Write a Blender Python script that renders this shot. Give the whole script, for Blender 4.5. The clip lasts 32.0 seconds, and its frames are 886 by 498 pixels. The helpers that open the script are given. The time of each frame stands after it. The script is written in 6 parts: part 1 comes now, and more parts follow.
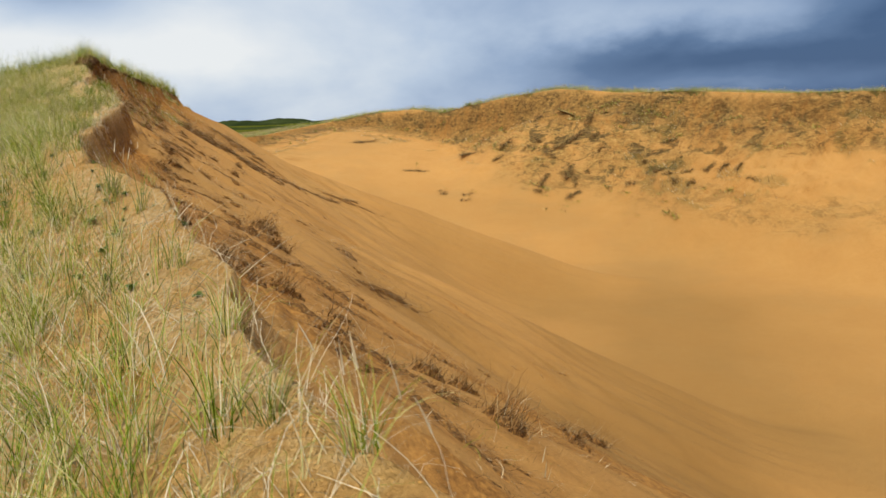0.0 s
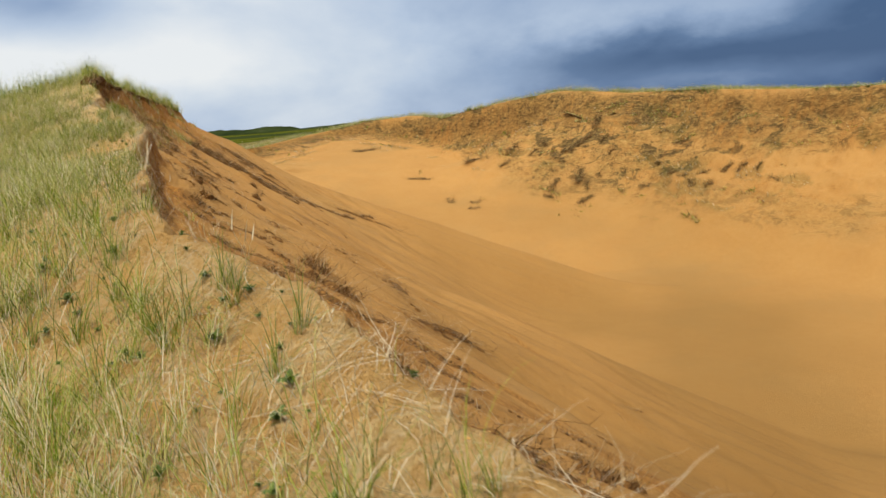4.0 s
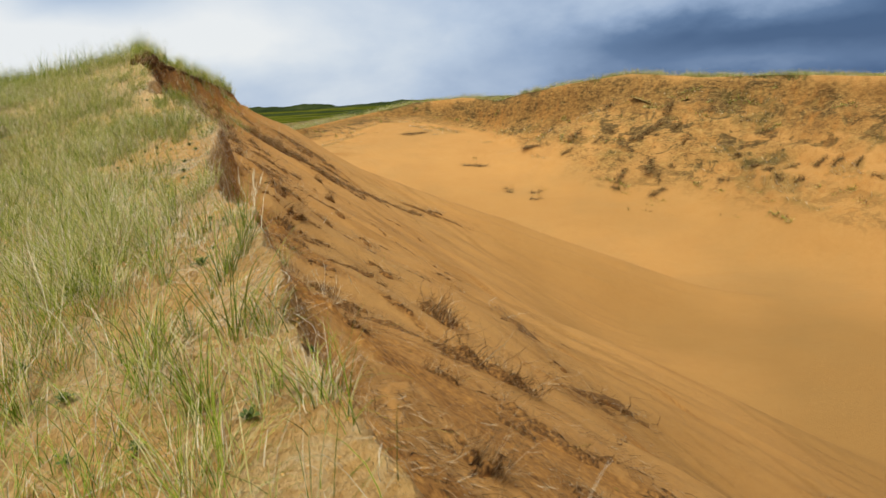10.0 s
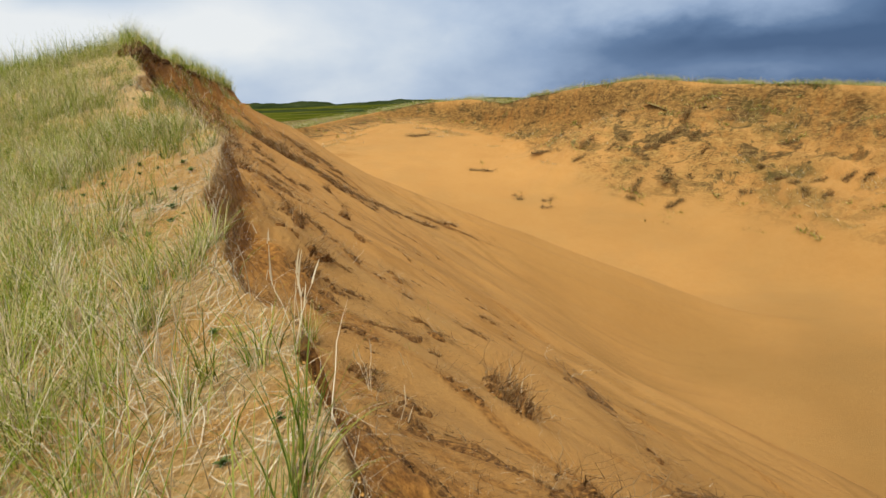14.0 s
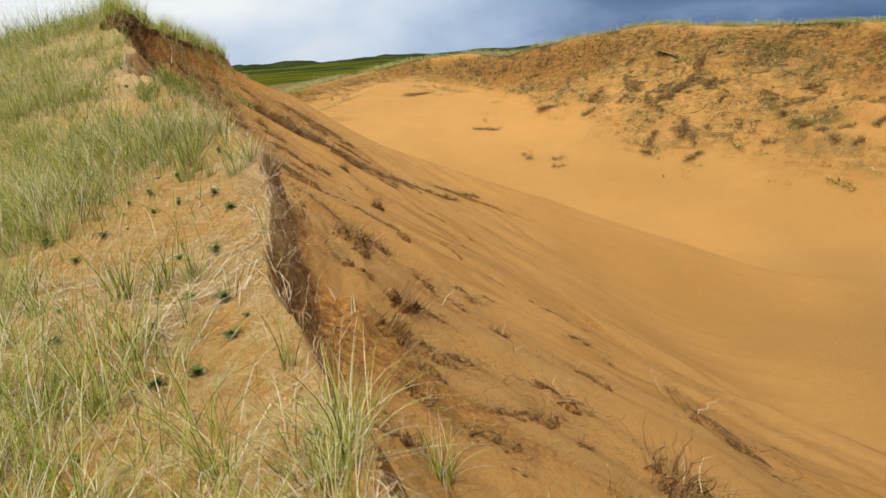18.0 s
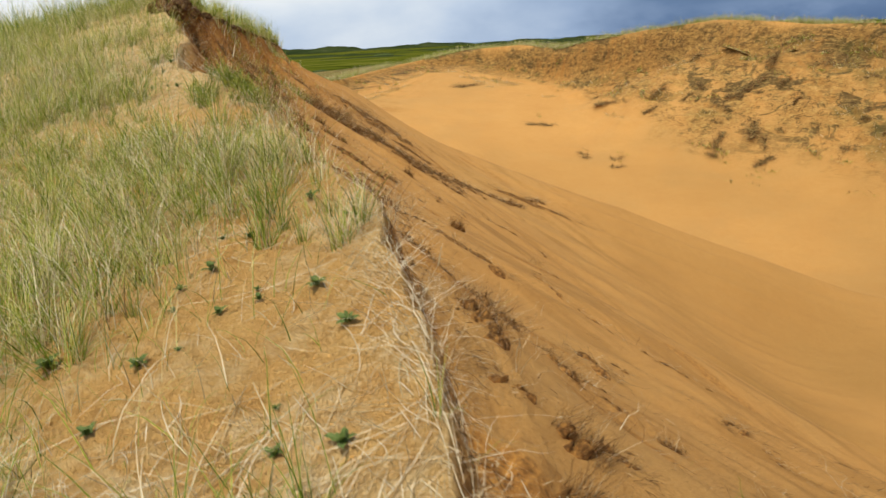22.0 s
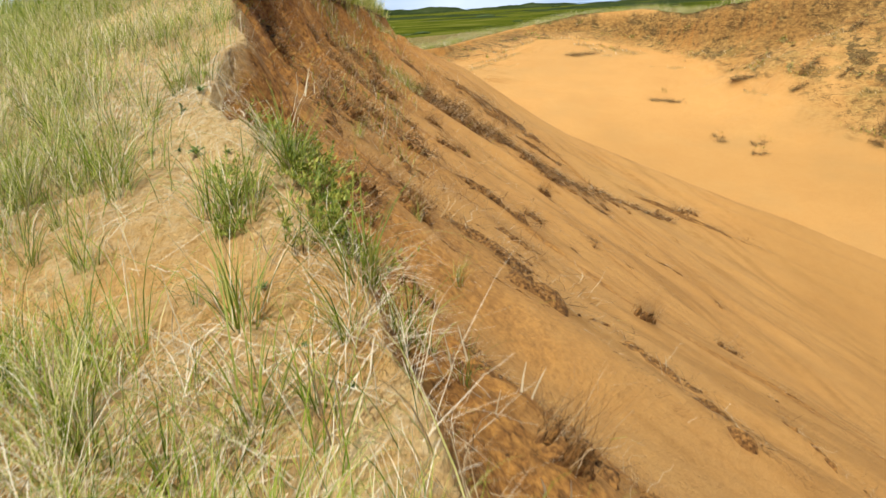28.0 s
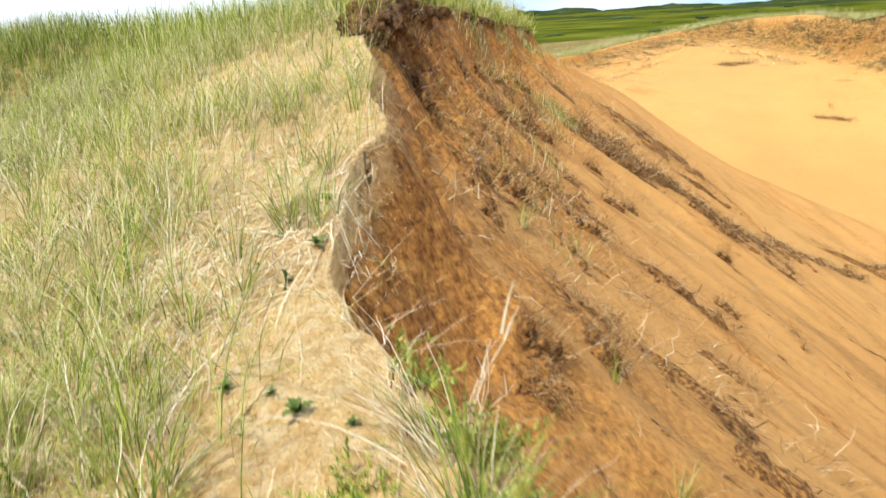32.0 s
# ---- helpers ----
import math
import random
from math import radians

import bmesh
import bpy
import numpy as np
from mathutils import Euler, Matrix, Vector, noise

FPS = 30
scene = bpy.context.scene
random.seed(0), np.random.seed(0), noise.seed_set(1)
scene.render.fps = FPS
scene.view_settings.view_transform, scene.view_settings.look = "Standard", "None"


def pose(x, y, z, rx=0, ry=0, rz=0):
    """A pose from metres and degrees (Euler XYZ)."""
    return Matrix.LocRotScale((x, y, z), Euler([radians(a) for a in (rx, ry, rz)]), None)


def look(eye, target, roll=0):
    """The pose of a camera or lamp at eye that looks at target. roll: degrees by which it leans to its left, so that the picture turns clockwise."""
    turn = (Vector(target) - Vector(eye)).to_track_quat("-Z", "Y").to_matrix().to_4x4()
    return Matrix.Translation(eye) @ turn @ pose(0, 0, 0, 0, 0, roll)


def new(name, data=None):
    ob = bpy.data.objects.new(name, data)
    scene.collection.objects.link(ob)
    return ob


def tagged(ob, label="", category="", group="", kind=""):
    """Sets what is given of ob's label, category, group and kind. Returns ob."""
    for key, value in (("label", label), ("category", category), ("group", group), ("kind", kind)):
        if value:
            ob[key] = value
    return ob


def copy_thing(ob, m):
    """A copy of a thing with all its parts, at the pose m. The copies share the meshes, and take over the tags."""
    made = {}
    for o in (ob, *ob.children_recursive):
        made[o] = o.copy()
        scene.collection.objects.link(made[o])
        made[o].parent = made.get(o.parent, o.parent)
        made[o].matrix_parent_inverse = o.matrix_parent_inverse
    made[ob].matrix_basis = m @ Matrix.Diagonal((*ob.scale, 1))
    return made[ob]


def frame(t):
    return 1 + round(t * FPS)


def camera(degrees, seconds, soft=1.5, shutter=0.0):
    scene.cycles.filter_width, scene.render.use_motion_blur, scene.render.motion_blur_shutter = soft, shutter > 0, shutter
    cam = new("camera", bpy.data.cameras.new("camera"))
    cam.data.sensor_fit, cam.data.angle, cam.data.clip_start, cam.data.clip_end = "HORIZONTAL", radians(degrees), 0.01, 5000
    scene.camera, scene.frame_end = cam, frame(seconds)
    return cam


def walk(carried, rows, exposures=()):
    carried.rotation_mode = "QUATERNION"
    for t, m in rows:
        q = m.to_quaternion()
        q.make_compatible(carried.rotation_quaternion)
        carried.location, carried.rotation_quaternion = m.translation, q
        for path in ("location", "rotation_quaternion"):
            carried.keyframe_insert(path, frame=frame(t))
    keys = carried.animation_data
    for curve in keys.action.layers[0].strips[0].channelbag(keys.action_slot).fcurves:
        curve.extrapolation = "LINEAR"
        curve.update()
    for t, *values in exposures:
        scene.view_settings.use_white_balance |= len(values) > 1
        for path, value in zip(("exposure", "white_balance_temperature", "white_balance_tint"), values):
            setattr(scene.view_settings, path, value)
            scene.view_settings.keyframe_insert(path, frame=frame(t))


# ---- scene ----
cam = camera(63.0, 32.0, soft=1.5, shutter=0.5)
PATH = [
    (0, (-2.191, 3.026, 3.083), (-2.197, 4.992, 2.713), -2.6),
    (0.5, (-2.41, 3.291, 3.101), (-2.366, 5.25, 2.702), -3.5),
    (1, (-2.582, 3.494, 3.161), (-2.513, 5.452, 2.761), -3.2),
    (1.5, (-2.699, 3.708, 3.196), (-2.647, 5.674, 2.834), -3.3),
    (2, (-2.91, 3.982, 3.245), (-2.9, 5.948, 2.876), -2.9),
    (2.5, (-3.06, 4.168, 3.265), (-3.092, 6.136, 2.909), -5.3),
    (3, (-3.266, 4.306, 3.295), (-3.208, 6.272, 2.936), -4.9),
    (3.5, (-3.519, 4.575, 3.4), (-3.509, 6.54, 3.028), -4.5),
    (5.5, (-4.356, 5.871, 3.536), (-4.301, 7.845, 3.221), -3.6),
    (6, (-4.54, 6.13, 3.575), (-4.556, 8.102, 3.242), -3.1),
    (6.5, (-4.755, 6.4, 3.592), (-4.81, 8.367, 3.232), -3.1),
    (7, (-4.968, 6.679, 3.605), (-4.969, 8.647, 3.245), -5.1),
    (7.5, (-5.09, 6.989, 3.61), (-5.07, 8.951, 3.224), -4.5),
    (8, (-5.205, 7.317, 3.68), (-5.187, 9.279, 3.294), -2.5),
    (8.5, (-5.383, 7.658, 3.739), (-5.399, 9.62, 3.354), -2.6),
    (9, (-5.526, 8.018, 3.79), (-5.547, 9.979, 3.395), -3.4),
    (9.5, (-5.591, 8.346, 3.826), (-5.617, 10.308, 3.438), -3.0),
    (10, (-5.669, 8.698, 3.898), (-5.748, 10.654, 3.488), -3.5),
    (10.5, (-5.81, 8.983, 3.938), (-5.933, 10.936, 3.527), -2.4),
    (11, (-5.92, 9.26, 3.972), (-6.05, 11.209, 3.543), -1.9),
    (11.5, (-6.011, 9.581, 3.997), (-6.144, 11.53, 3.569), -1.3),
    (12, (-6.101, 10.023, 4.048), (-6.253, 11.976, 3.643), -4.0),
    (12.5, (-6.262, 10.374, 4.076), (-6.409, 12.322, 3.644), -2.3),
    (13, (-6.422, 10.702, 4.066), (-6.508, 12.656, 3.65), -4.6),
    (13.5, (-6.534, 11.042, 4.04), (-6.595, 12.995, 3.611), -2.9),
    (14, (-6.651, 11.428, 4.038), (-6.715, 13.385, 3.628), -2.2),
    (14.5, (-6.675, 11.558, 3.91), (-6.76, 13.512, 3.492), -2.2),
    (16.5, (-7.509, 13.128, 4.229), (-7.555, 15.075, 3.776), -1.6),
    (17, (-7.677, 13.522, 4.263), (-7.739, 15.465, 3.796), -2.7),
    (17.5, (-7.791, 13.742, 4.284), (-7.831, 15.681, 3.794), -3.9),
    (18, (-7.905, 13.954, 4.369), (-7.958, 15.882, 3.839), -4.7),
    (18.5, (-8.027, 14.265, 4.351), (-8.142, 16.201, 3.864), -3.2),
    (19, (-8.231, 14.636, 4.36), (-8.306, 16.576, 3.879), -5.8),
    (19.5, (-8.35, 14.92, 4.338), (-8.363, 16.856, 3.837), -4.7),
    (20, (-8.469, 15.333, 4.368), (-8.489, 17.276, 3.894), -2.1),
    (20.5, (-8.59, 15.646, 4.444), (-8.667, 17.589, 3.979), -1.2),
    (21, (-8.685, 15.919, 4.478), (-8.797, 17.858, 3.999), -1.1),
    (21.5, (-8.807, 16.07, 4.501), (-8.924, 17.998, 3.982), -3.6),
    (22, (-8.93, 16.257, 4.534), (-9.081, 18.174, 3.983), -3.3),
    (22.5, (-9.123, 16.585, 4.579), (-9.311, 18.504, 4.05), -4.5),
    (23, (-9.33, 17.015, 4.582), (-9.535, 18.926, 4.029), -4.0),
    (23.5, (-9.528, 17.462, 4.602), (-9.657, 19.363, 3.994), -2.3),
    (24, (-9.632, 17.645, 4.621), (-9.724, 19.558, 4.044), -0.9),
    (24.5, (-9.682, 17.738, 4.642), (-9.774, 19.643, 4.042), 0.1),
    (25, (-9.833, 18.227, 4.568), (-9.918, 20.151, 4.028), -0.9),
    (25.5, (-9.931, 18.814, 4.51), (-10.043, 20.715, 3.899), -1.3),
    (27.5, (-10.198, 20.491, 4.863), (-10.491, 22.374, 4.255), -0.4),
    (28, (-10.289, 20.802, 4.928), (-10.695, 22.655, 4.296), -3.3),
    (28.5, (-10.349, 21.075, 5.007), (-10.811, 22.915, 4.372), -0.9),
    (29, (-10.409, 21.332, 5.117), (-10.975, 23.136, 4.467), -3.3),
    (29.5, (-10.563, 21.659, 5.121), (-11.199, 23.437, 4.463), -2.8),
    (30, (-10.695, 21.906, 5.206), (-11.354, 23.677, 4.553), -6.1),
    (30.5, (-10.794, 22.101, 5.247), (-11.443, 23.878, 4.599), -4.6),
    (31, (-10.922, 22.385, 5.363), (-11.602, 24.151, 4.717), -5.1),
    (31.5, (-11.053, 22.57, 5.38), (-11.761, 24.324, 4.729), -3.3),
    (32, (-11.294, 22.857, 5.389), (-12.02, 24.617, 4.777), -3.3),
]
walk(cam, [(t, look(eye, target, roll)) for t, eye, target, roll in PATH],
     exposures=[(0, 0.0, 6600, 10), (15, 0.0, 6600, 10), (19, 0.1, 6600, 10), (24, 0.1, 6600, 10), (25.5, 0.15, 6500, 10), (28, 0.47, 6250, 10), (30, 0.76, 5950, 10), (32, 0.88, 5950, 10)])

# ---------------------------------------------------------------- light
SUN_DIR = Vector((-0.05, -0.42, 0.90)).normalized()      # towards the sun
SUN_EL = math.asin(SUN_DIR.z)
SUN_AZ = math.atan2(SUN_DIR.x, SUN_DIR.y)

sun_data = bpy.data.lights.new("sun", "SUN")
sun_data.energy = 3.4
sun_data.angle = radians(2.0)
sun_data.color = (1.0, 0.93, 0.80)
sun = new("sun", sun_data)
sun.rotation_euler = (-SUN_DIR).to_track_quat("-Z", "Y").to_euler()
sun.location = (0, 0, 60)


def build_world():
    """Clear sky behind a broken storm cloud that is bright towards the sun and dark away from it."""
    w = bpy.data.worlds.new("world")
    scene.world = w
    w.use_nodes = True
    nt = w.node_tree
    nt.nodes.clear()
    N, L = nt.nodes.new, nt.links.new
    out = N("ShaderNodeOutputWorld")
    sky = N("ShaderNodeTexSky")
    sky.sky_type = "NISHITA"
    sky.sun_disc = False
    sky.sun_elevation = SUN_EL
    sky.sun_rotation = SUN_AZ
    bg_sky = N("ShaderNodeBackground")
    bg_sky.inputs[1].default_value = 0.09
    L(sky.outputs[0], bg_sky.inputs[0])
    tc = N("ShaderNodeTexCoord")
    sep = N("ShaderNodeSeparateXYZ")
    L(tc.outputs["Generated"], sep.inputs[0])

    def math_node(op, a, b=None, clamp=False):
        n = N("ShaderNodeMath")
        n.operation = op
        n.use_clamp = clamp
        for i, v in enumerate((a, b)):
            if v is None:
                continue
            if isinstance(v, (int, float)):
                n.inputs[i].default_value = v
            else:
                L(v, n.inputs[i])
        return n.outputs[0]

    # cloud bands drift across, flattened towards the horizon
    flat = N("ShaderNodeMapping")
    flat.inputs["Scale"].default_value = (1.9, 1.9, 3.8)
    flat.inputs["Rotation"].default_value = (0, 0.10, 0)
    flat.inputs["Location"].default_value = (3.1, 0.4, 1.7)
    L(tc.outputs["Generated"], flat.inputs[0])
    n1 = N("ShaderNodeTexNoise")
    n1.inputs["Scale"].default_value = 1.15
    n1.inputs["Detail"].default_value = 7
    n1.inputs["Roughness"].default_value = 0.5
    n1.inputs["Distortion"].default_value = 0.35
    L(flat.outputs[0], n1.inputs["Vector"])
    n2 = N("ShaderNodeTexNoise")
    n2.inputs["Scale"].default_value = 3.4
    n2.inputs["Detail"].default_value = 6
    n2.inputs["Roughness"].default_value = 0.55
    L(flat.outputs[0], n2.inputs["Vector"])
    # brightness falls from the sun's side (west) to the far side
    across = math_node("MULTIPLY", sep.outputs[0], -1.0)
    lit = math_node("ADD", math_node("MULTIPLY", across, 0.80), 0.53)
    lit = math_node("ADD", lit, math_node("MULTIPLY", math_node("SUBTRACT", n1.outputs[0], 0.5), 0.95))
    lit = math_node("ADD", lit, math_node("MULTIPLY", math_node("SUBTRACT", n2.outputs[0], 0.5), 0.26))
    # one long dark storm bank low in the north-east, a paler roll above it, a grey cloud in the north-west
    warp = math_node("MULTIPLY", math_node("SUBTRACT", n2.outputs[0], 0.5), 0.10)
    u = math_node("ADD", math_node("DIVIDE", sep.outputs[0], math_node("MAXIMUM", sep.outputs[1], 0.2)), warp)
    v = math_node("ADD", sep.outputs[2], math_node("MULTIPLY", warp, 0.6))

    def hump(value, centre, width):
        off = math_node("DIVIDE", math_node("SUBTRACT", value, centre), width)
        return math_node("EXPONENT", math_node("MULTIPLY", math_node("MULTIPLY", off, off), -1.0))

    rise = math_node("SUBTRACT", v, math_node("MULTIPLY", u, 0.10))
    for cu, wu, cv, wv, gain, slanted in ((0.34, 0.20, 0.112, 0.030, 0.30, False), (0.40, 0.22, 0.056, 0.018, -0.13, False), (0.66, 0.16, 0.080, 0.040, -0.08, False), (0.42, 0.26, 0.020, 0.016, 0.13, False), (0.05, 0.16, 0.10, 0.06, 0.02, False), (-0.50, 0.13, 0.165, 0.050, -0.42, False), (-0.42, 0.25, 0.09, 0.05, 0.10, False)):
        spot = math_node("MULTIPLY", hump(u, cu, wu), hump(rise if slanted else v, cv, wv))
        lit = math_node("ADD", lit, math_node("MULTIPLY", spot, gain))
    ramp = N("ShaderNodeValToRGB")
    el = ramp.color_ramp.elements
    el[0].position, el[0].color = 0.10, (0.060, 0.125, 0.265, 1)
    el[1].position, el[1].color = 0.90, (0.93, 0.97, 1.0, 1)
    for p, c in ((0.28, (0.125, 0.215, 0.39)), (0.46, (0.32, 0.44, 0.65)), (0.62, (0.53, 0.65, 0.83)), (0.76, (0.72, 0.81, 0.92))):
        e = el.new(p)
        e.color = (*c, 1)
    L(lit, ramp.inputs[0])
    bg_cloud = N("ShaderNodeBackground")
    bg_cloud.inputs[1].default_value = 0.90
    L(ramp.outputs[0], bg_cloud.inputs[0])
    cover = N("ShaderNodeMapRange")
    cover.inputs[1].default_value, cover.inputs[2].default_value = 0.10, 0.30
    cover.inputs[3].default_value, cover.inputs[4].default_value = 1.0, 0.94
    L(n1.outputs[0], cover.inputs[0])
    mix = N("ShaderNodeMixShader")
    L(cover.outputs[0], mix.inputs[0])
    L(bg_sky.outputs[0], mix.inputs[1])
    L(bg_cloud.outputs[0], mix.inputs[2])
    L(mix.outputs[0], out.inputs[0])


build_world()

# ---------------------------------------------------------------- numeric helpers
rng = np.random.default_rng(7)
_T = np.random.default_rng(11).random((256, 256)).astype(np.float32)


def vnoise(x, y):
    """Smooth value noise in 0..1 over unit cells."""
    xi, yi = np.floor(x).astype(np.int64), np.floor(y).astype(np.int64)
    fx, fy = x - xi, y - yi
    fx, fy = fx * fx * (3 - 2 * fx), fy * fy * (3 - 2 * fy)
    a, b = _T[xi & 255, yi & 255], _T[(xi + 1) & 255, yi & 255]
    c, d = _T[xi & 255, (yi + 1) & 255], _T[(xi + 1) & 255, (yi + 1) & 255]
    return (a * (1 - fx) + b * fx) * (1 - fy) + (c * (1 - fx) + d * fx) * fy


def fbm(x, y, size, octaves=4, gain=0.5):
    """Layered noise about 0, in -0.5..0.5, its largest shapes being size metres."""
    x, y = np.asarray(x, float), np.asarray(y, float)
    total, amp, norm, f = 0.0, 1.0, 0.0, 1.0 / size
    for k in range(octaves):
        total = total + amp * (vnoise(x * f + 17.3 * k, y * f - 9.1 * k) - 0.5)
        norm += amp
        amp *= gain
        f *= 2.03
    return total / norm


def step(a, b, v):
    t = np.clip((v - a) / (b - a), 0, 1)
    return t * t * (3 - 2 * t)


def soft_max(a, b, k):
    h = np.clip(0.5 + 0.5 * (a - b) / k, 0, 1)
    return b * (1 - h) + a * h + k * h * (1 - h)


def smooth_table(ys, vs, width=1.2):
    """A table turned into a smooth curve, as samples every 5 cm."""
    g = np.arange(-60, 160, 0.05)
    v = np.interp(g, ys, vs)
    n = int(width / 0.05)
    ker = np.hanning(n + 2)[1:-1]
    ker /= ker.sum()
    return g, np.convolve(np.pad(v, n, mode="edge"), ker, mode="same")[n:-n]


# ---------------------------------------------------------------- the dune's plan
# the ridge's broken edge: y, x, z
EDGE_NEAR = [(-40, 14, 0.7), (-20, 7.2, 1.15), (-8, 3.1, 1.45), (-0.25, 0.05, 1.7), (2.74, -1.28, 1.9), (4.8, -2.35, 2.1), (5.4, -2.7, 2.16), (5.9, -3.02, 2.21), (6.5, -3.24, 2.28), (7.25, -3.65, 2.35), (7.8, -3.92, 2.4), (8.3, -4.12, 2.44), (9, -4.56, 2.5), (9.45, -4.86, 2.57), (9.9, -5.3, 2.64), (10.3, -5.72, 2.7), (11, -6.1, 2.82), (11.65, -6.42, 2.92), (12.4, -6.72, 2.99), (12.95, -6.87, 3.04), (13.6, -7.12, 3.06), (14.4, -7.42, 3.06), (15.3, -7.95, 3.07), (16.65, -8.5, 3.13), (17.2, -8.78, 3.17), (17.75, -9.02, 3.21), (18.1, -9.14, 3.24), (18.9, -9.2, 3.34), (19.5, -9.42, 3.42)]
EDGE_FAR = [(20.2, -9.55, 3.53), (20.6, -9.78, 3.58), (21.15, -10.02, 3.65), (21.7, -10.32, 3.73), (22.3, -10.69, 3.83), (22.85, -10.98, 3.92), (23.5, -11.28, 4.04), (24.0, -11.55, 4.14), (24.5, -11.95, 4.24), (24.9, -12.45, 4.3), (25.3, -12.76, 4.37), (25.8, -12.95, 4.47), (26.45, -13.2, 4.63), (27.5, -13.7, 4.87), (28.7, -14.28, 5.2), (29.6, -14.75, 5.48), (30.6, -15.1, 5.6), (32, -15.4, 5.6), (34, -15.8, 5.55), (38, -16.5, 5.35), (41, -16.9, 5.15), (44, -17.25, 4.95), (46.5, -17.6, 4.75), (48, -17.9, 3.7), (50, -18.3, 2.4), (60, -21, 1.1), (75, -25, 0.8), (90, -27, 1.1), (100, -28, -1.0), (120, -30, -6.0)]
EDGE = EDGE_NEAR + EDGE_FAR
# height of the bare scarp under the edge, and fall of the grassy side
SCARP = [(-40, 0.2), (0, 0.25), (4, 0.3), (9, 0.22), (12, 0.3), (15.9, 0.45), (17.2, 0.62), (18.8, 0.62), (20.4, 0.5), (22.4, 0.3), (24.0, 0.4), (24.5, 0.5), (25.2, 0.6), (26.6, 0.55), (28.6, 0.5), (30.5, 0.55), (34, 0.55), (40, 0.55), (44, 0.4), (48, 0.25), (60, 0.3)]
FALL = [(-40, 0.28), (9, 0.28), (13, 0.24), (17, 0.12), (23, 0.12), (26.5, 0.09), (29, 0.20), (34, 0.20), (40, 0.18), (50, 0.08), (100, 0.05)]
_gy, _ex = smooth_table([e[0] for e in EDGE], [e[1] for e in EDGE], 0.8)
_, _ez = smooth_table([e[0] for e in EDGE], [e[2] for e in EDGE], 1.2)
_, _sc = smooth_table([e[0] for e in SCARP], [e[1] for e in SCARP], 2.0)
_, _fa = smooth_table([e[0] for e in FALL], [e[1] for e in FALL], 3.0)
_, _exs = smooth_table([e[0] for e in EDGE], [e[1] for e in EDGE], 5.0)
_slope = np.gradient(_exs, 0.05)


def edge_wiggle(y):
    return 0.24 * fbm(y, 0 * y + 3.7, 0.9, 3, 0.55) + 0.15 * fbm(y, 0 * y + 8.1, 0.35, 2)


def edge_x(y):
    y = np.asarray(y, float)
    return np.interp(y, _gy, _ex) + edge_wiggle(y) * step(-20, 0, y) * (1 - step(60, 80, y))


def edge_z(y):
    return np.interp(y, _gy, _ez)


# the far bank's turf edge round the hollow: x, y, z
CREST = [(6, -30, 1.2), (26, -36, 2.4), (46, -18, 3.0), (48, 10, 3.1), (40, 38, 3.1), (28.5, 54, 3.25), (24.5, 59.3, 3.4), (22.6, 63.5, 3.65), (20.2, 69.5, 4.05), (15.5, 75.5, 4.25),
         (12.2, 79.8, 4.85), (10.4, 82.2, 5.05), (5.6, 88.5, 4.5), (1.2, 94.3, 3.75), (-1.6, 97.3, 3.1), (-5.9, 101, 3.7), (-12, 105.9, 3.4), (-18.8, 104.2, 2.3), (-22.2, 99.6, 1.7), (-24.2, 95.6, 1.3), (-27, 90, 1.1)]
_cr = np.array(CREST, float)
# closed outline of the hollow (crest, then back along the ridge)
_ring = np.array([c[:2] for c in CREST] + [(x, y) for y, x, z in EDGE[::-1] if y < 90])


def crest_distance(x, y, full=False):
    """Distance to the bank's edge, positive inside the hollow, and the edge's height there (and the way along it)."""
    best = np.full(x.shape, 1e9)
    way, walked = np.zeros(x.shape), 0.0
    zc = np.zeros(x.shape)
    for (ax, ay, az), (bx, by, bz) in zip(_cr[:-1], _cr[1:]):
        dx, dy = bx - ax, by - ay
        u = np.clip(((x - ax) * dx + (y - ay) * dy) / (dx * dx + dy * dy), 0, 1)
        d = np.hypot(x - ax - u * dx, y - ay - u * dy)
        near = d < best
        best = np.where(near, d, best)
        zc = np.where(near, az + u * (bz - az), zc)
        if full:
            way = np.where(near, walked + u * math.hypot(dx, dy), way)
            walked += math.hypot(dx, dy)
    inside = np.zeros(x.shape, bool)
    px, py = _ring[:, 0], _ring[:, 1]
    for i in range(len(px)):
        j = i - 1
        cond = (py[i] > y) != (py[j] > y)
        if abs(py[j] - py[i]) < 1e-9:
            continue
        inside ^= cond & (x < (px[j] - px[i]) * (y - py[i]) / (py[j] - py[i]) + px[i])
    if full:
        return np.where(inside, best, -best), zc, way
    return np.where(inside, best, -best), zc


PLAIN = -10.0


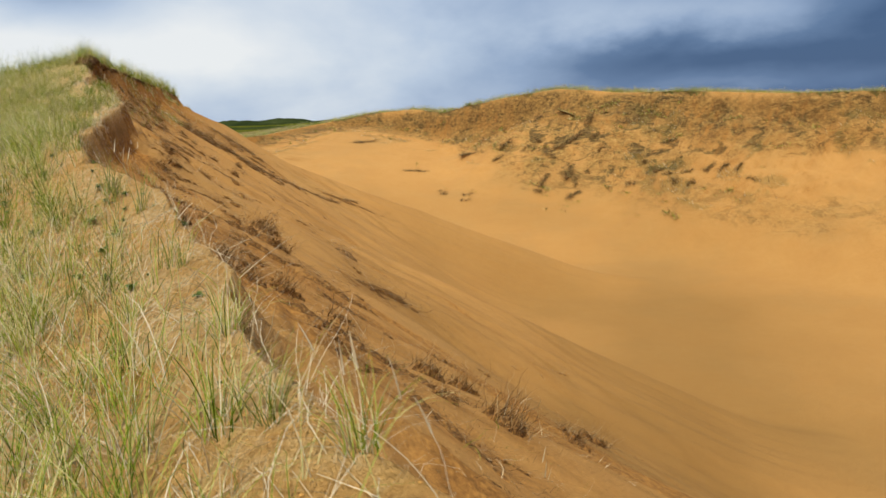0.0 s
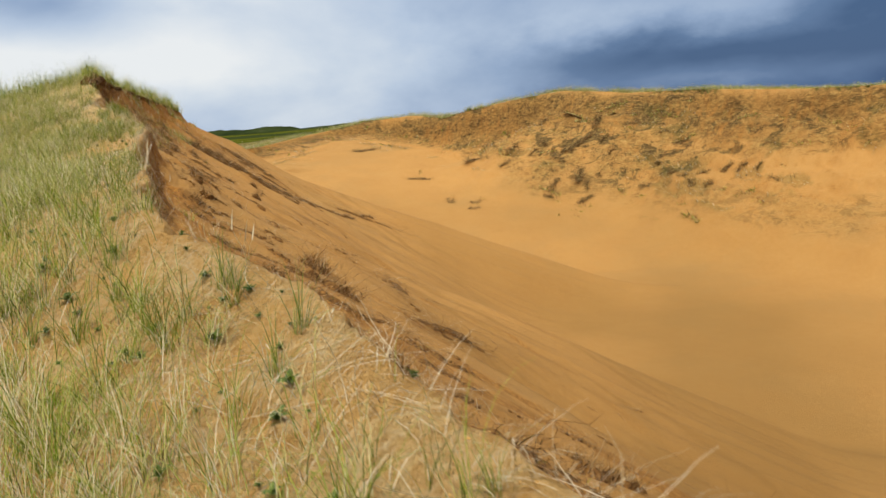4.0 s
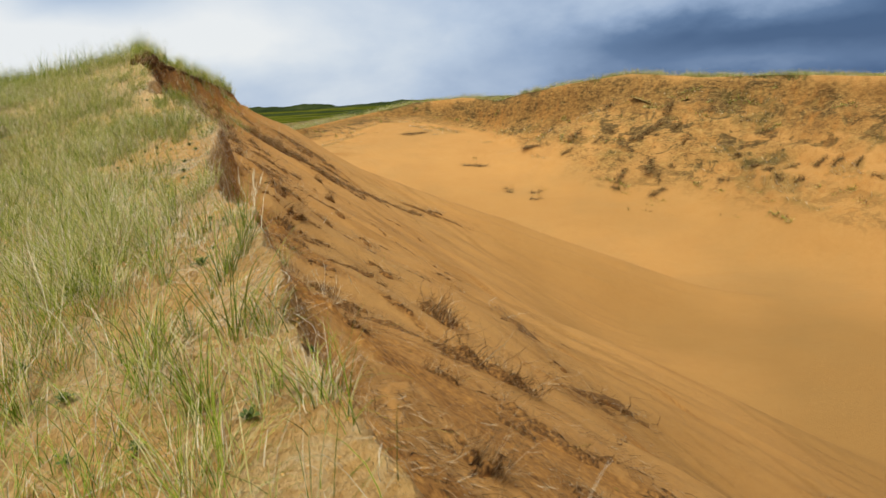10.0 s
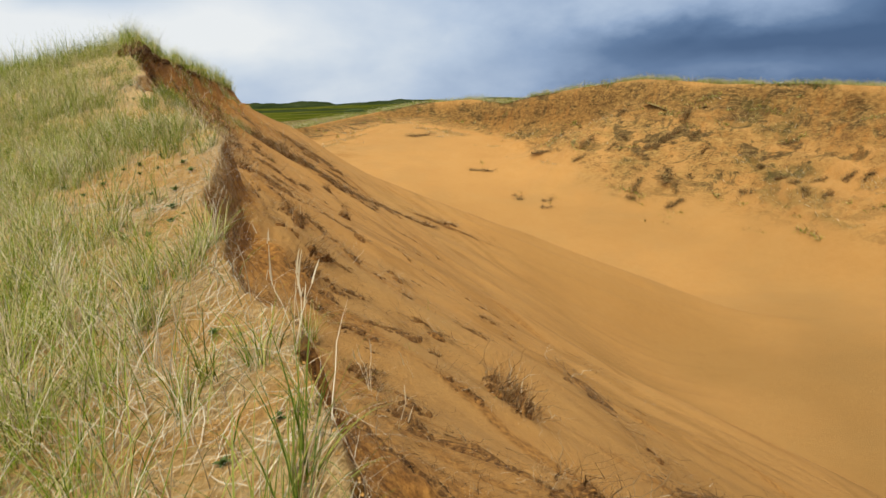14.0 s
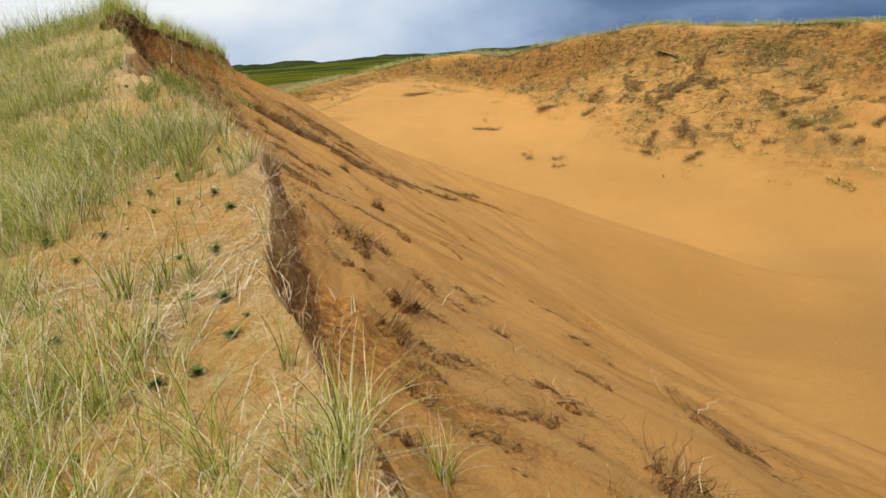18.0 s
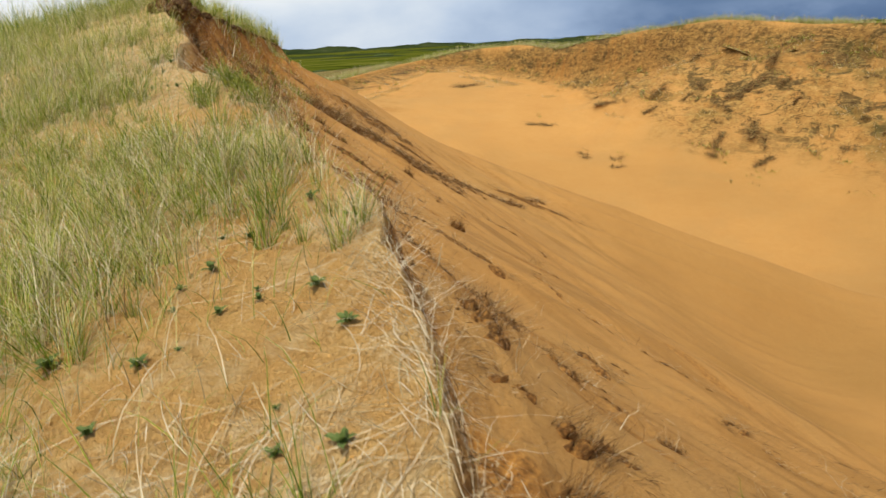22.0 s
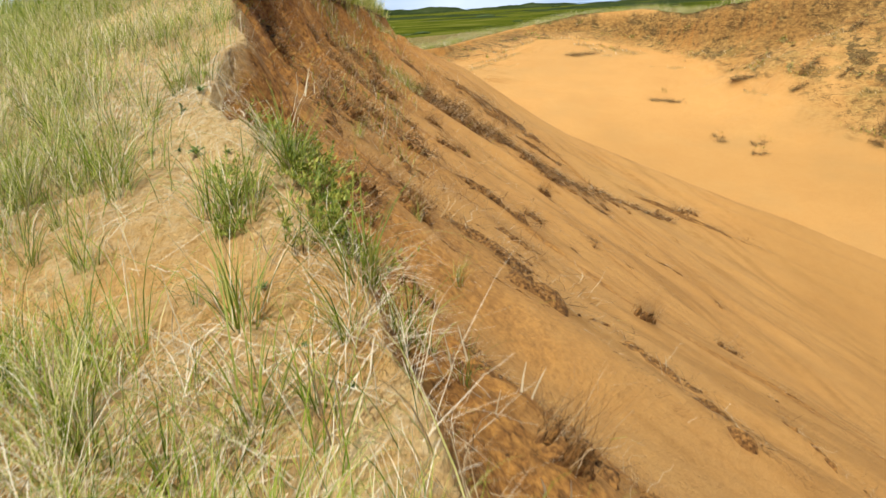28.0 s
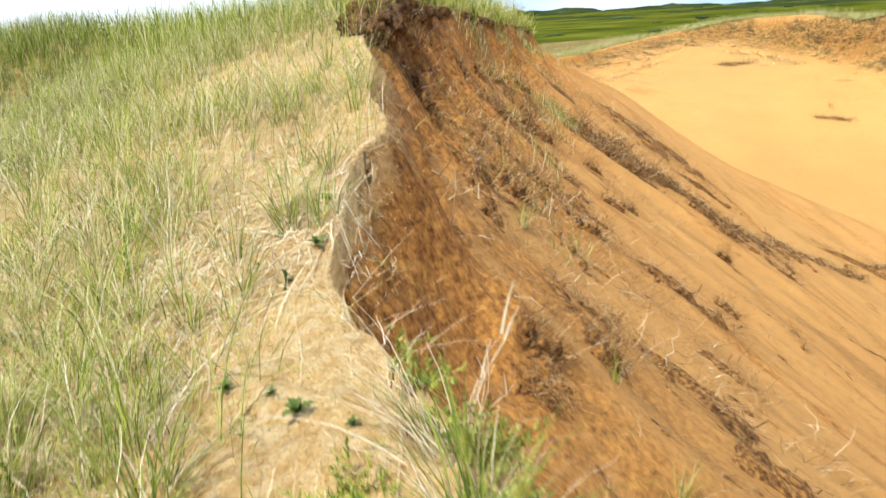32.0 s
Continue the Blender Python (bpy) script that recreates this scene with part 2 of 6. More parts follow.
def relief(x, y):
    """Height of the ground, with masks: soil (dark humus in the scarps), turf (grass-grown), drift (wind-blown, smooth)."""
    x, y = np.asarray(x, float), np.asarray(y, float)
    ex, ez = edge_x(y), edge_z(y)
    cosr = 1 / np.sqrt(1 + np.interp(y, _gy, _slope) ** 2)
    d = (x - ex) * cosr
    sc, fa = np.interp(y, _gy, _sc), np.interp(y, _gy, _fa)
    sc = sc * (1 + 0.9 * fbm(x * 0.3, y, 1.7, 3))
    # grassy side
    dl = np.maximum(-d, 0)
    lump = fbm(x, y, 2.6, 4) * 0.34 * step(0.2, 2.5, dl) + fbm(x, y, 9.0, 3) * 1.1 * step(2, 9, dl)
    left = ez - fa * np.minimum(dl, 9 + 0.25 * dl) + lump + 0.05 * step(0.5, 0, dl)
    left = left - 0.42 * np.clip(dl - 4.6, 0, 7.5) * step(21.5, 25.5, y) * (1 - step(32.5, 36, y))
    brow_line = 36.0 + 1.6 * fbm(x, y, 7, 2)
    next_dune = 5.3 + 0.9 * fbm(x, y, 6, 4) - 0.50 * np.maximum(brow_line - y, 0) - 0.30 * np.maximum(y - brow_line - 2.5, 0) - 0.06 * np.maximum(-x - 34, 0)
    next_dune = next_dune - 12 * (1 - step(1.6, 4.0, dl))
    left = soft_max(left, next_dune, 0.7)
    far_left = step(30, 160, dl)
    left = left * (1 - far_left) + (PLAIN + 3.0 * fbm(x, y, 90, 4)) * far_left
    # sand slope
    dr = np.maximum(d, 0)
    slope = ez - sc * step(0.0, 0.10 + (0.22 + 0.75 * step(23.6, 25.2, y)) * sc, dr) - (0.88 * np.minimum(dr, 2.0) + 0.665 * np.maximum(dr - 2.0, 0)) * (1 - 0.36 * step(38, 47, y) + 0.10 * np.exp(-((y - 32.0) / 4.0) ** 2))
    slope = slope + 0.34 * fbm(x * 1.3, y, 0.42, 4, 0.6) * step(0.03, 0.15, dr) * (1 - step(0.5, 1.4, dr))
    # a swelling with the large root mats, a dip beyond it, and the spur's fall
    mid_slope = step(0.8, 2.2, dr) * (1 - step(4.5, 7.5, dr))
    slope = slope + (0.45 * np.exp(-((y - 17.0) / 3.2) ** 2) - 0.35 * np.exp(-((y - 23.2) / 1.8) ** 2)) * mid_slope - 0.95 * step(38, 44, y) * step(2, 7, dr)
    # long streaks down the slope
    run = y + 0.55 * dr + 1.1 * fbm(x, y, 2.2, 4, 0.6)
    streak = fbm(run, dr * 0.42, 0.9, 4, 0.6)
    slope = slope + 0.07 * streak * step(0.3, 1.5, dr) * (1 - step(9, 14, dr)) + 0.35 * fbm(x, y, 6, 2) * step(1, 4, dr)
    floor = -7.6 + 0.17 * np.maximum(y - 52, 0) + 0.05 * np.maximum(-x - 2, 0) + 0.35 * fbm(x, y, 16, 3)
    # bank
    q, zc = crest_distance(x, y)
    wob = 2.6 * fbm(x, y, 7.0, 4, 0.55)
    qq = q + wob * step(-6, 0, q)
    drop = 0.75 * step(0.0, 1.3, qq) + 0.56 * np.maximum(qq, 0) + 0.12 * np.maximum(qq - 9, 0)
    drop = drop * (1.12 - 0.12 * step(66, 74, y))
    drop = drop + 1.7 * step(80, 87, y) * step(0.0, 1.5, qq)
    drop = drop + 0.9 * step(1.5, 4.5, qq) * (1 - step(64, 72, y))
    rough = step(0.2, 1.5, qq) * (1 - step(6, 12.5, qq + 5 * fbm(x, y, 11, 2)))
    along = -0.55 * x + 0.83 * y
    slump = np.abs(fbm(along * 0.45, qq * 1.5 + 0.2 * along, 2.2, 5, 0.58)) * 2.0 - 0.5 + 0.5 * fbm(along, qq, 1.1, 3, 0.6)
    bank = zc + 0.25 * fbm(x, y, 5, 3) - drop + slump * rough * 1.2
    out = step(0, 1, -q / 220) * 1.0
    plateau = zc + 0.5 * fbm(x, y, 12, 4) * step(0, 4, -q) - 0.035 * np.maximum(-q, 0)
    plateau = plateau * (1 - out) + (PLAIN + 3.0 * fbm(x, y, 90, 4)) * out
    inner = soft_max(soft_max(slope, floor, 1.6), np.where(qq > 0, bank, -50), 1.2)
    west = (x < ex)
    h = np.where(west & (y < 90), left, np.where(q > 0, inner, plateau))
    h = np.where(west & (y >= 90), np.maximum(plateau, -50), h)
    fine = (0.105 * fbm(x, y, 0.34, 4, 0.6) + 0.060 * fbm(x, y, 0.12, 3, 0.6)) * (1 - step(-0.2, 1.2, d)) + 0.022 * fbm(x, y, 0.25, 3) * step(-0.2, 1.2, d) * (1 - step(5.0, 9, d))
    h = h + fine
    scarp_mask = (0.35 + 0.65 * step(-0.16, 0.06, fbm(x * 2, y + 0.6 * dr, 0.8, 4, 0.6))) * step(-0.05, 0.02, d) * (1 - step(0.08 + 0.2 * sc, 0.25 + 0.55 * sc + 0.6 * step(22.6, 24.2, y) * (1 - step(29, 31, y)) + 1.0 * step(28.5, 30, y) * (1 - step(43, 45.5, y)), d)) * step(0.12, 0.4, sc)
    below = step(0.0, 0.3, d) * (1 - step(0.8, 3.6, d)) * step(-0.10 - 0.05 * step(22.6, 24.2, y), 0.10, fbm(run, dr * 0.3, 1.3, 4, 0.6)) * 0.85
    below = np.maximum(below, 0.75 * step(0.4, 1.0, d) * (1 - step(6, 11, d)) * step(0.105, 0.17, fbm(run * 1.0 + 50, dr * 0.20, 0.75, 4, 0.65)))
    band = fbm(along * 0.5, qq * 1.7 + 0.15 * along, 1.9, 5, 0.62)
    face = step(-0.1, 0.3, qq) * (1 - step(2.5, 5.5, qq + 2.5 * fbm(along, qq, 5, 2)))
    wig = np.abs(fbm(along * 0.42 + 7, qq * 1.5 + 0.3 * along, 1.5, 4, 0.6))
    wig2 = np.abs(fbm(along * 0.5 + 90, qq * 1.3 - 0.2 * along, 0.9, 3, 0.6))
    bank_soil = 0.3 * (0.12 + 0.5 * step(-0.05, 0.14, band)) * face + rough * 0.3 * (0.05 + 0.30 * step(0.0, 0.13, band)) + 0.5 * np.maximum(rough, face) * step(-0.06, 0.06, fbm(along, qq, 4.0, 3)) * (0.75 * step(0.030, 0.010, wig) + 0.7 * step(0.028, 0.010, wig2))
    soil = np.where(west & (y < 90), 0, np.clip(np.maximum(scarp_mask + below, np.where(q > -1, bank_soil, 0)), 0, 1))
    grass_left = step(2.1, 3.5, dl + 1.8 * fbm(x, y, 1.8, 4))
    turf = np.where(west & (y < 90), grass_left, step(0.05, -0.3, qq) * (q < 1.5))
    turf = np.where((~west) & (q > 0), np.where((rough > 0.5) & (fbm(along * 0.6 + 40, qq * 1.3, 2.0, 4, 0.62) > 0.135), 0.35, turf), turf)
    return h, soil, np.clip(turf, 0, 1)


def ground_z(x, y):
    return relief(np.atleast_1d(x), np.atleast_1d(y))[0]


def spaced(knots):
    """A row of places: (from, to, step) stretches one after another."""
    out = []
    for a, b, s in knots:
        n = max(1, int(round((b - a) / s)))
        out.extend(np.linspace(a, b, n, endpoint=False))
    return out


def growing(a, b, first, ratio):
    out, v, s = [], a, first
    while v < b:
        out.append(v)
        v += s
        s *= ratio
    out.append(b)
    return out


# ---------------------------------------------------------------- materials
def mat_new(name):
    m = bpy.data.materials.new(name)
    m.use_nodes = True
    nt = m.node_tree
    bsdf = nt.nodes["Principled BSDF"]
    return m, nt, bsdf


def ramp_node(nt, fac, stops):
    r = nt.nodes.new("ShaderNodeValToRGB")
    el = r.color_ramp.elements
    el[0].position, el[0].color = stops[0][0], (*stops[0][1], 1)
    el[1].position, el[1].color = stops[-1][0], (*stops[-1][1], 1)
    for p, c in stops[1:-1]:
        e = el.new(p)
        e.color = (*c, 1)
    nt.links.new(fac, r.inputs[0])
    return r.outputs[0]


def noise_node(nt, vec, scale, detail=5, rough=0.55, dist=0.0):
    n = nt.nodes.new("ShaderNodeTexNoise")
    n.inputs["Scale"].default_value = scale
    n.inputs["Detail"].default_value = detail
    n.inputs["Roughness"].default_value = rough
    n.inputs["Distortion"].default_value = dist
    nt.links.new(vec, n.inputs["Vector"])
    return n.outputs[0]


def mix_node(nt, fac, a, b, mode="MIX"):
    n = nt.nodes.new("ShaderNodeMix")
    n.data_type = "RGBA"
    n.blend_type = mode
    for sock, v in ((n.inputs[0], fac), (n.inputs[6], a), (n.inputs[7], b)):
        if isinstance(v, (int, float)):
            sock.default_value = v
        elif isinstance(v, tuple):
            sock.default_value = (*v, 1)
        else:
            nt.links.new(v, sock)
    return n.outputs[2]


def bump_node(nt, height, strength, distance, normal=None):
    b = nt.nodes.new("ShaderNodeBump")
    b.inputs["Strength"].default_value = strength
    b.inputs["Distance"].default_value = distance
    nt.links.new(height, b.inputs["Height"])
    if normal is not None:
        nt.links.new(normal, b.inputs["Normal"])
    return b.outputs[0]


def attr_node(nt, name):
    a = nt.nodes.new("ShaderNodeAttribute")
    a.attribute_name = name
    return a.outputs["Fac"]


def make_ground_material():
    m, nt, bsdf = mat_new("dune_sand")
    geo = nt.nodes.new("ShaderNodeNewGeometry")
    pos = geo.outputs["Position"]
    soil, turf, dark_sand = attr_node(nt, "soil"), attr_node(nt, "turf"), attr_node(nt, "dark_sand")
    big = noise_node(nt, pos, 0.35, 6, 0.6)
    mid = noise_node(nt, pos, 3.5, 6, 0.65)
    small = noise_node(nt, pos, 45.0, 6, 0.7)
    grain = noise_node(nt, pos, 420.0, 3, 0.7)
    crust, bank, streak = attr_node(nt, "crust"), attr_node(nt, "bank"), attr_node(nt, "streak")
    sand = ramp_node(nt, big, [(0.25, (0.475, 0.205, 0.036)), (0.5, (0.52, 0.238, 0.046)), (0.75, (0.565, 0.273, 0.060))])
    sand = mix_node(nt, 0.25, sand, ramp_node(nt, mid, [(0.3, (0.36, 0.165, 0.034)), (0.7, (0.58, 0.335, 0.095))]))
    sand = mix_node(nt, ramp_node(nt, noise_node(nt, pos, 0.13, 7, 0.62), [(0.48, (0, 0, 0)), (0.66, (0.40, 0.40, 0.40))]), sand, (0.34, 0.20, 0.06))
    # dry crumbling crust on top of the ridge
    crumb = noise_node(nt, pos, 17.0, 6, 0.72)
    dry = ramp_node(nt, crumb, [(0.36, (0.62, 0.29, 0.062)), (0.49, (0.83, 0.45, 0.118)), (0.62, (0.94, 0.61, 0.22))])
    dry = mix_node(nt, 0.45, dry, ramp_node(nt, mid, [(0.38, (0.66, 0.32, 0.075)), (0.62, (0.90, 0.55, 0.18))]))
    shell = ramp_node(nt, noise_node(nt, pos, 1.6, 7, 0.68, 0.6), [(0.44, (0, 0, 0)), (0.58, (0.65, 0.65, 0.65))])
    pale = nt.nodes.new("ShaderNodeMath")
    pale.operation = "MAXIMUM"
    nt.links.new(shell, pale.inputs[0])
    nt.links.new(attr_node(nt, "pale"), pale.inputs[1])
    dry = mix_node(nt, pale.outputs[0], dry, ramp_node(nt, crumb, [(0.36, (0.66, 0.39, 0.125)), (0.50, (0.94, 0.68, 0.31)), (0.62, (0.98, 0.80, 0.46))]))
    sand = mix_node(nt, crust, sand, dry)
    sand = mix_node(nt, 0.18, sand, ramp_node(nt, small, [(0.32, (0.34, 0.16, 0.036)), (0.5, (0.64, 0.35, 0.09)), (0.7, (0.86, 0.58, 0.22))]))
    sand = mix_node(nt, 0.12, sand, ramp_node(nt, grain, [(0.35, (0.2, 0.11, 0.05)), (0.65, (0.9, 0.7, 0.42))]))
    sand = mix_node(nt, streak, sand, mix_node(nt, 0.36, sand, (0.25, 0.118, 0.028)))
    # darker brown sand on the lower slope and the hollow's floor
    sand = mix_node(nt, dark_sand, sand, mix_node(nt, 0.62, sand, (0.255, 0.140, 0.038)))
    # rooty brown and olive ground on the bank's face, with dark root lines
    lay = nt.nodes.new("ShaderNodeMapping")
    lay.inputs["Scale"].default_value = (0.9, 0.9, 1.9)
    nt.links.new(pos, lay.inputs[0])
    lump = noise_node(nt, lay.outputs[0], 0.30, 8, 0.62, 0.7)
    torn = noise_node(nt, lay.outputs[0], 2.4, 6, 0.7, 0.8)
    rooty = ramp_node(nt, torn, [(0.32, (0.075, 0.042, 0.013)), (0.45, (0.23, 0.135, 0.040)), (0.57, (0.39, 0.245, 0.072)), (0.72, (0.56, 0.36, 0.125))])
    bmask = nt.nodes.new("ShaderNodeMath")
    bmask.operation = "MULTIPLY"
    nt.links.new(bank, bmask.inputs[0])
    nt.links.new(ramp_node(nt, lump, [(0.40, (0.10, 0.10, 0.10)), (0.50, (0.50, 0.50, 0.50)), (0.60, (0.85, 0.85, 0.85))]), bmask.inputs[1])
    sand = mix_node(nt, bmask.outputs[0], sand, rooty)
    # brown soil below the turf edge, the steep face's shade put into its colour
    rim = attr_node(nt, "rim")
    edge = ramp_node(nt, torn, [(0.34, (0.08, 0.045, 0.014)), (0.50, (0.25, 0.140, 0.040)), (0.64, (0.42, 0.250, 0.075))])
    sand = mix_node(nt, rim, sand, edge)
    # darker sods here and there, with the slumps' shadow lines painted into the colour
    sod_shade = nt.nodes.new("ShaderNodeMath")
    sod_shade.operation = "MULTIPLY"
    nt.links.new(bank, sod_shade.inputs[0])
    lay2 = nt.nodes.new("ShaderNodeMapping")
    lay2.inputs["Location"].default_value = (4.0, 9.0, 2.0)
    lay2.inputs["Scale"].default_value = (0.8, 0.8, 2.0)
    nt.links.new(pos, lay2.inputs[0])
    nt.links.new(ramp_node(nt, noise_node(nt, lay2.outputs[0], 0.42, 9, 0.66, 1.2), [(0.53, (0, 0, 0)), (0.56, (0.92, 0.92, 0.92))]), sod_shade.inputs[1])
    sand = mix_node(nt, sod_shade.outputs[0], sand, ramp_node(nt, torn, [(0.38, (0.045, 0.027, 0.010)), (0.52, (0.13, 0.085, 0.028)), (0.66, (0.34, 0.22, 0.07))]))
    for sc, off in ((0.75, 0.0), (1.3, 7.0)):
        shift = nt.nodes.new("ShaderNodeMapping")
        shift.inputs["Location"].default_value = (off, off * 2, off)
        shift.inputs["Scale"].default_value = (1.0, 1.0, 2.2)
        nt.links.new(pos, shift.inputs[0])
        line = noise_node(nt, shift.outputs[0], sc, 4, 0.58, 1.1)
        thin = ramp_node(nt, line, [(0.462, (0, 0, 0)), (0.482, (1, 1, 1)), (0.508, (1, 1, 1)), (0.528, (0, 0, 0))])
        brk = ramp_node(nt, noise_node(nt, shift.outputs[0], sc * 0.9, 4, 0.6), [(0.50, (0, 0, 0)), (0.60, (0.85, 0.85, 0.85))])
        lm = nt.nodes.new("ShaderNodeMath")
        lm.operation = "MULTIPLY"
        nt.links.new(thin, lm.inputs[0])
        nt.links.new(brk, lm.inputs[1])
        lm2 = nt.nodes.new("ShaderNodeMath")
        lm2.operation = "MULTIPLY"
        nt.links.new(lm.outputs[0], lm2.inputs[0])
        nt.links.new(bank, lm2.inputs[1])
        sand = mix_node(nt, lm2.outputs[0], sand, (0.085, 0.052, 0.02))
    humus = ramp_node(nt, noise_node(nt, pos, 14.0, 6, 0.7), [(0.32, (0.105, 0.046, 0.013)), (0.46, (0.33, 0.145, 0.034)), (0.64, (0.58, 0.28, 0.062))])
    col = mix_node(nt, soil, sand, humus)
    # olive turf ground, darkened to paint in the shade between the blades
    green = ramp_node(nt, mid, [(0.36, (0.045, 0.052, 0.012)), (0.52, (0.105, 0.105, 0.026)), (0.68, (0.26, 0.19, 0.062))])
    tmask = nt.nodes.new("ShaderNodeMath")
    tmask.operation = "MULTIPLY"
    nt.links.new(turf, tmask.inputs[0])
    nt.links.new(ramp_node(nt, noise_node(nt, pos, 2.2, 6, 0.7), [(0.33, (0.45, 0.45, 0.45)), (0.55, (0.95, 0.95, 0.95))]), tmask.inputs[1])
    col = mix_node(nt, tmask.outputs[0], col, green)
    nt.links.new(col, bsdf.inputs["Base Color"])
    bsdf.inputs["Roughness"].default_value = 0.92
    bsdf.inputs["Specular IOR Level"].default_value = 0.15
    n = bump_node(nt, mid, 0.40, 0.10)
    rel = nt.nodes.new("ShaderNodeMath")
    rel.operation = "MULTIPLY"
    nt.links.new(crumb, rel.inputs[0])
    lift = nt.nodes.new("ShaderNodeMath")
    lift.operation = "MULTIPLY_ADD"
    nt.links.new(crust, lift.inputs[0])
    lift.inputs[1].default_value, lift.inputs[2].default_value = 1.0, 0.3
    nt.links.new(lift.outputs[0], rel.inputs[1])
    n = bump_node(nt, rel.outputs[0], 1.0, 0.10, n)
    clump = nt.nodes.new("ShaderNodeMath")
    clump.operation = "MULTIPLY"
    nt.links.new(torn, clump.inputs[0])
    nt.links.new(bank, clump.inputs[1])
    n = bump_node(nt, clump.outputs[0], 0.6, 0.12, n)
    n = bump_node(nt, small, 0.5, 0.02, n)
    n = bump_node(nt, grain, 0.25, 0.002, n)
    nt.links.new(n, bsdf.inputs["Normal"])
    return m


SAND = make_ground_material()


def simple_material(name, stops, scale=6.0, rough=0.85, bump=0.3, bump_dist=0.01, spec=0.2, trans=0.0, vary=0.0):
    m, nt, bsdf = mat_new(name)
    geo = nt.nodes.new("ShaderNodeNewGeometry")
    fac = noise_node(nt, geo.outputs["Position"], scale, 5, 0.65)
    if vary:
        mixn = nt.nodes.new("ShaderNodeMath")
        mixn.operation = "MULTIPLY_ADD"
        nt.links.new(geo.outputs["Random Per Island"], mixn.inputs[0])
        mixn.inputs[1].default_value = vary
        shift = nt.nodes.new("ShaderNodeMath")
        shift.operation = "SUBTRACT"
        nt.links.new(fac, shift.inputs[0])
        shift.inputs[1].default_value = vary * 0.5
        nt.links.new(shift.outputs[0], mixn.inputs[2])
        fac = mixn.outputs[0]
    col = ramp_node(nt, fac, stops)
    nt.links.new(col, bsdf.inputs["Base Color"])
    bsdf.inputs["Roughness"].default_value = rough
    bsdf.inputs["Specular IOR Level"].default_value = spec
    if bump:
        nt.links.new(bump_node(nt, noise_node(nt, geo.outputs["Position"], scale * 8, 4, 0.6), bump, bump_dist), bsdf.inputs["Normal"])
    if trans:
        tr = nt.nodes.new("ShaderNodeBsdfTranslucent")
        nt.links.new(col, tr.inputs[0])
        ms = nt.nodes.new("ShaderNodeMixShader")
        ms.inputs[0].default_value = trans
        nt.links.new(bsdf.outputs[0], ms.inputs[1])
        nt.links.new(tr.outputs[0], ms.inputs[2])
        nt.links.new(ms.outputs[0], nt.nodes["Material Output"].inputs[0])
    return m


MEADOW = simple_material("meadow", [(0.36, (0.030, 0.040, 0.006)), (0.46, (0.064, 0.076, 0.008)), (0.56, (0.098, 0.106, 0.012)), (0.68, (0.14, 0.135, 0.028))], 0.012, 0.95, 0, spec=0.0)
HILL = simple_material("far_hill", [(0.3, (0.018, 0.028, 0.010)), (0.6, (0.042, 0.056, 0.018)), (0.8, (0.09, 0.09, 0.04))], 0.012, 0.95, 0, spec=0.0)
SEA = simple_material("sea", [(0.3, (0.10, 0.17, 0.25)), (0.7, (0.20, 0.28, 0.36))], 0.01, 0.25, 0)


def mesh_from(name, verts, faces, materials=()):
    me = bpy.data.meshes.new(name)
    me.from_pydata(verts, [], faces)
    for m in materials:
        me.materials.append(m)
    return me


def grid_mesh(name, X, Y, Z, mats, attrs=(), mat_index=None):
    r, c = X.shape
    me = bpy.data.meshes.new(name)
    co = np.stack([X, Y, Z], -1).reshape(-1, 3).astype(np.float32)
    i = np.arange(r * c).reshape(r, c)
    f = np.stack([i[:-1, :-1], i[:-1, 1:], i[1:, 1:], i[1:, :-1]], -1).reshape(-1, 4)
    me.vertices.add(len(co))
    me.vertices.foreach_set("co", co.ravel())
    me.loops.add(f.size)
    me.loops.foreach_set("vertex_index", f.ravel().astype(np.int32))
    me.polygons.add(len(f))
    me.polygons.foreach_set("loop_start", (np.arange(len(f)) * 4).astype(np.int32))
    me.polygons.foreach_set("use_smooth", np.ones(len(f), bool))
    for m in mats:
        me.materials.append(m)
    if mat_index is not None:
        me.polygons.foreach_set("material_index", mat_index.ravel().astype(np.int32))
    for key, v in attrs:
        a = me.attributes.new(key, "FLOAT", "POINT")
        a.data.foreach_set("value", v.ravel().astype(np.float32))
    me.update()
    me.validate()
    return me


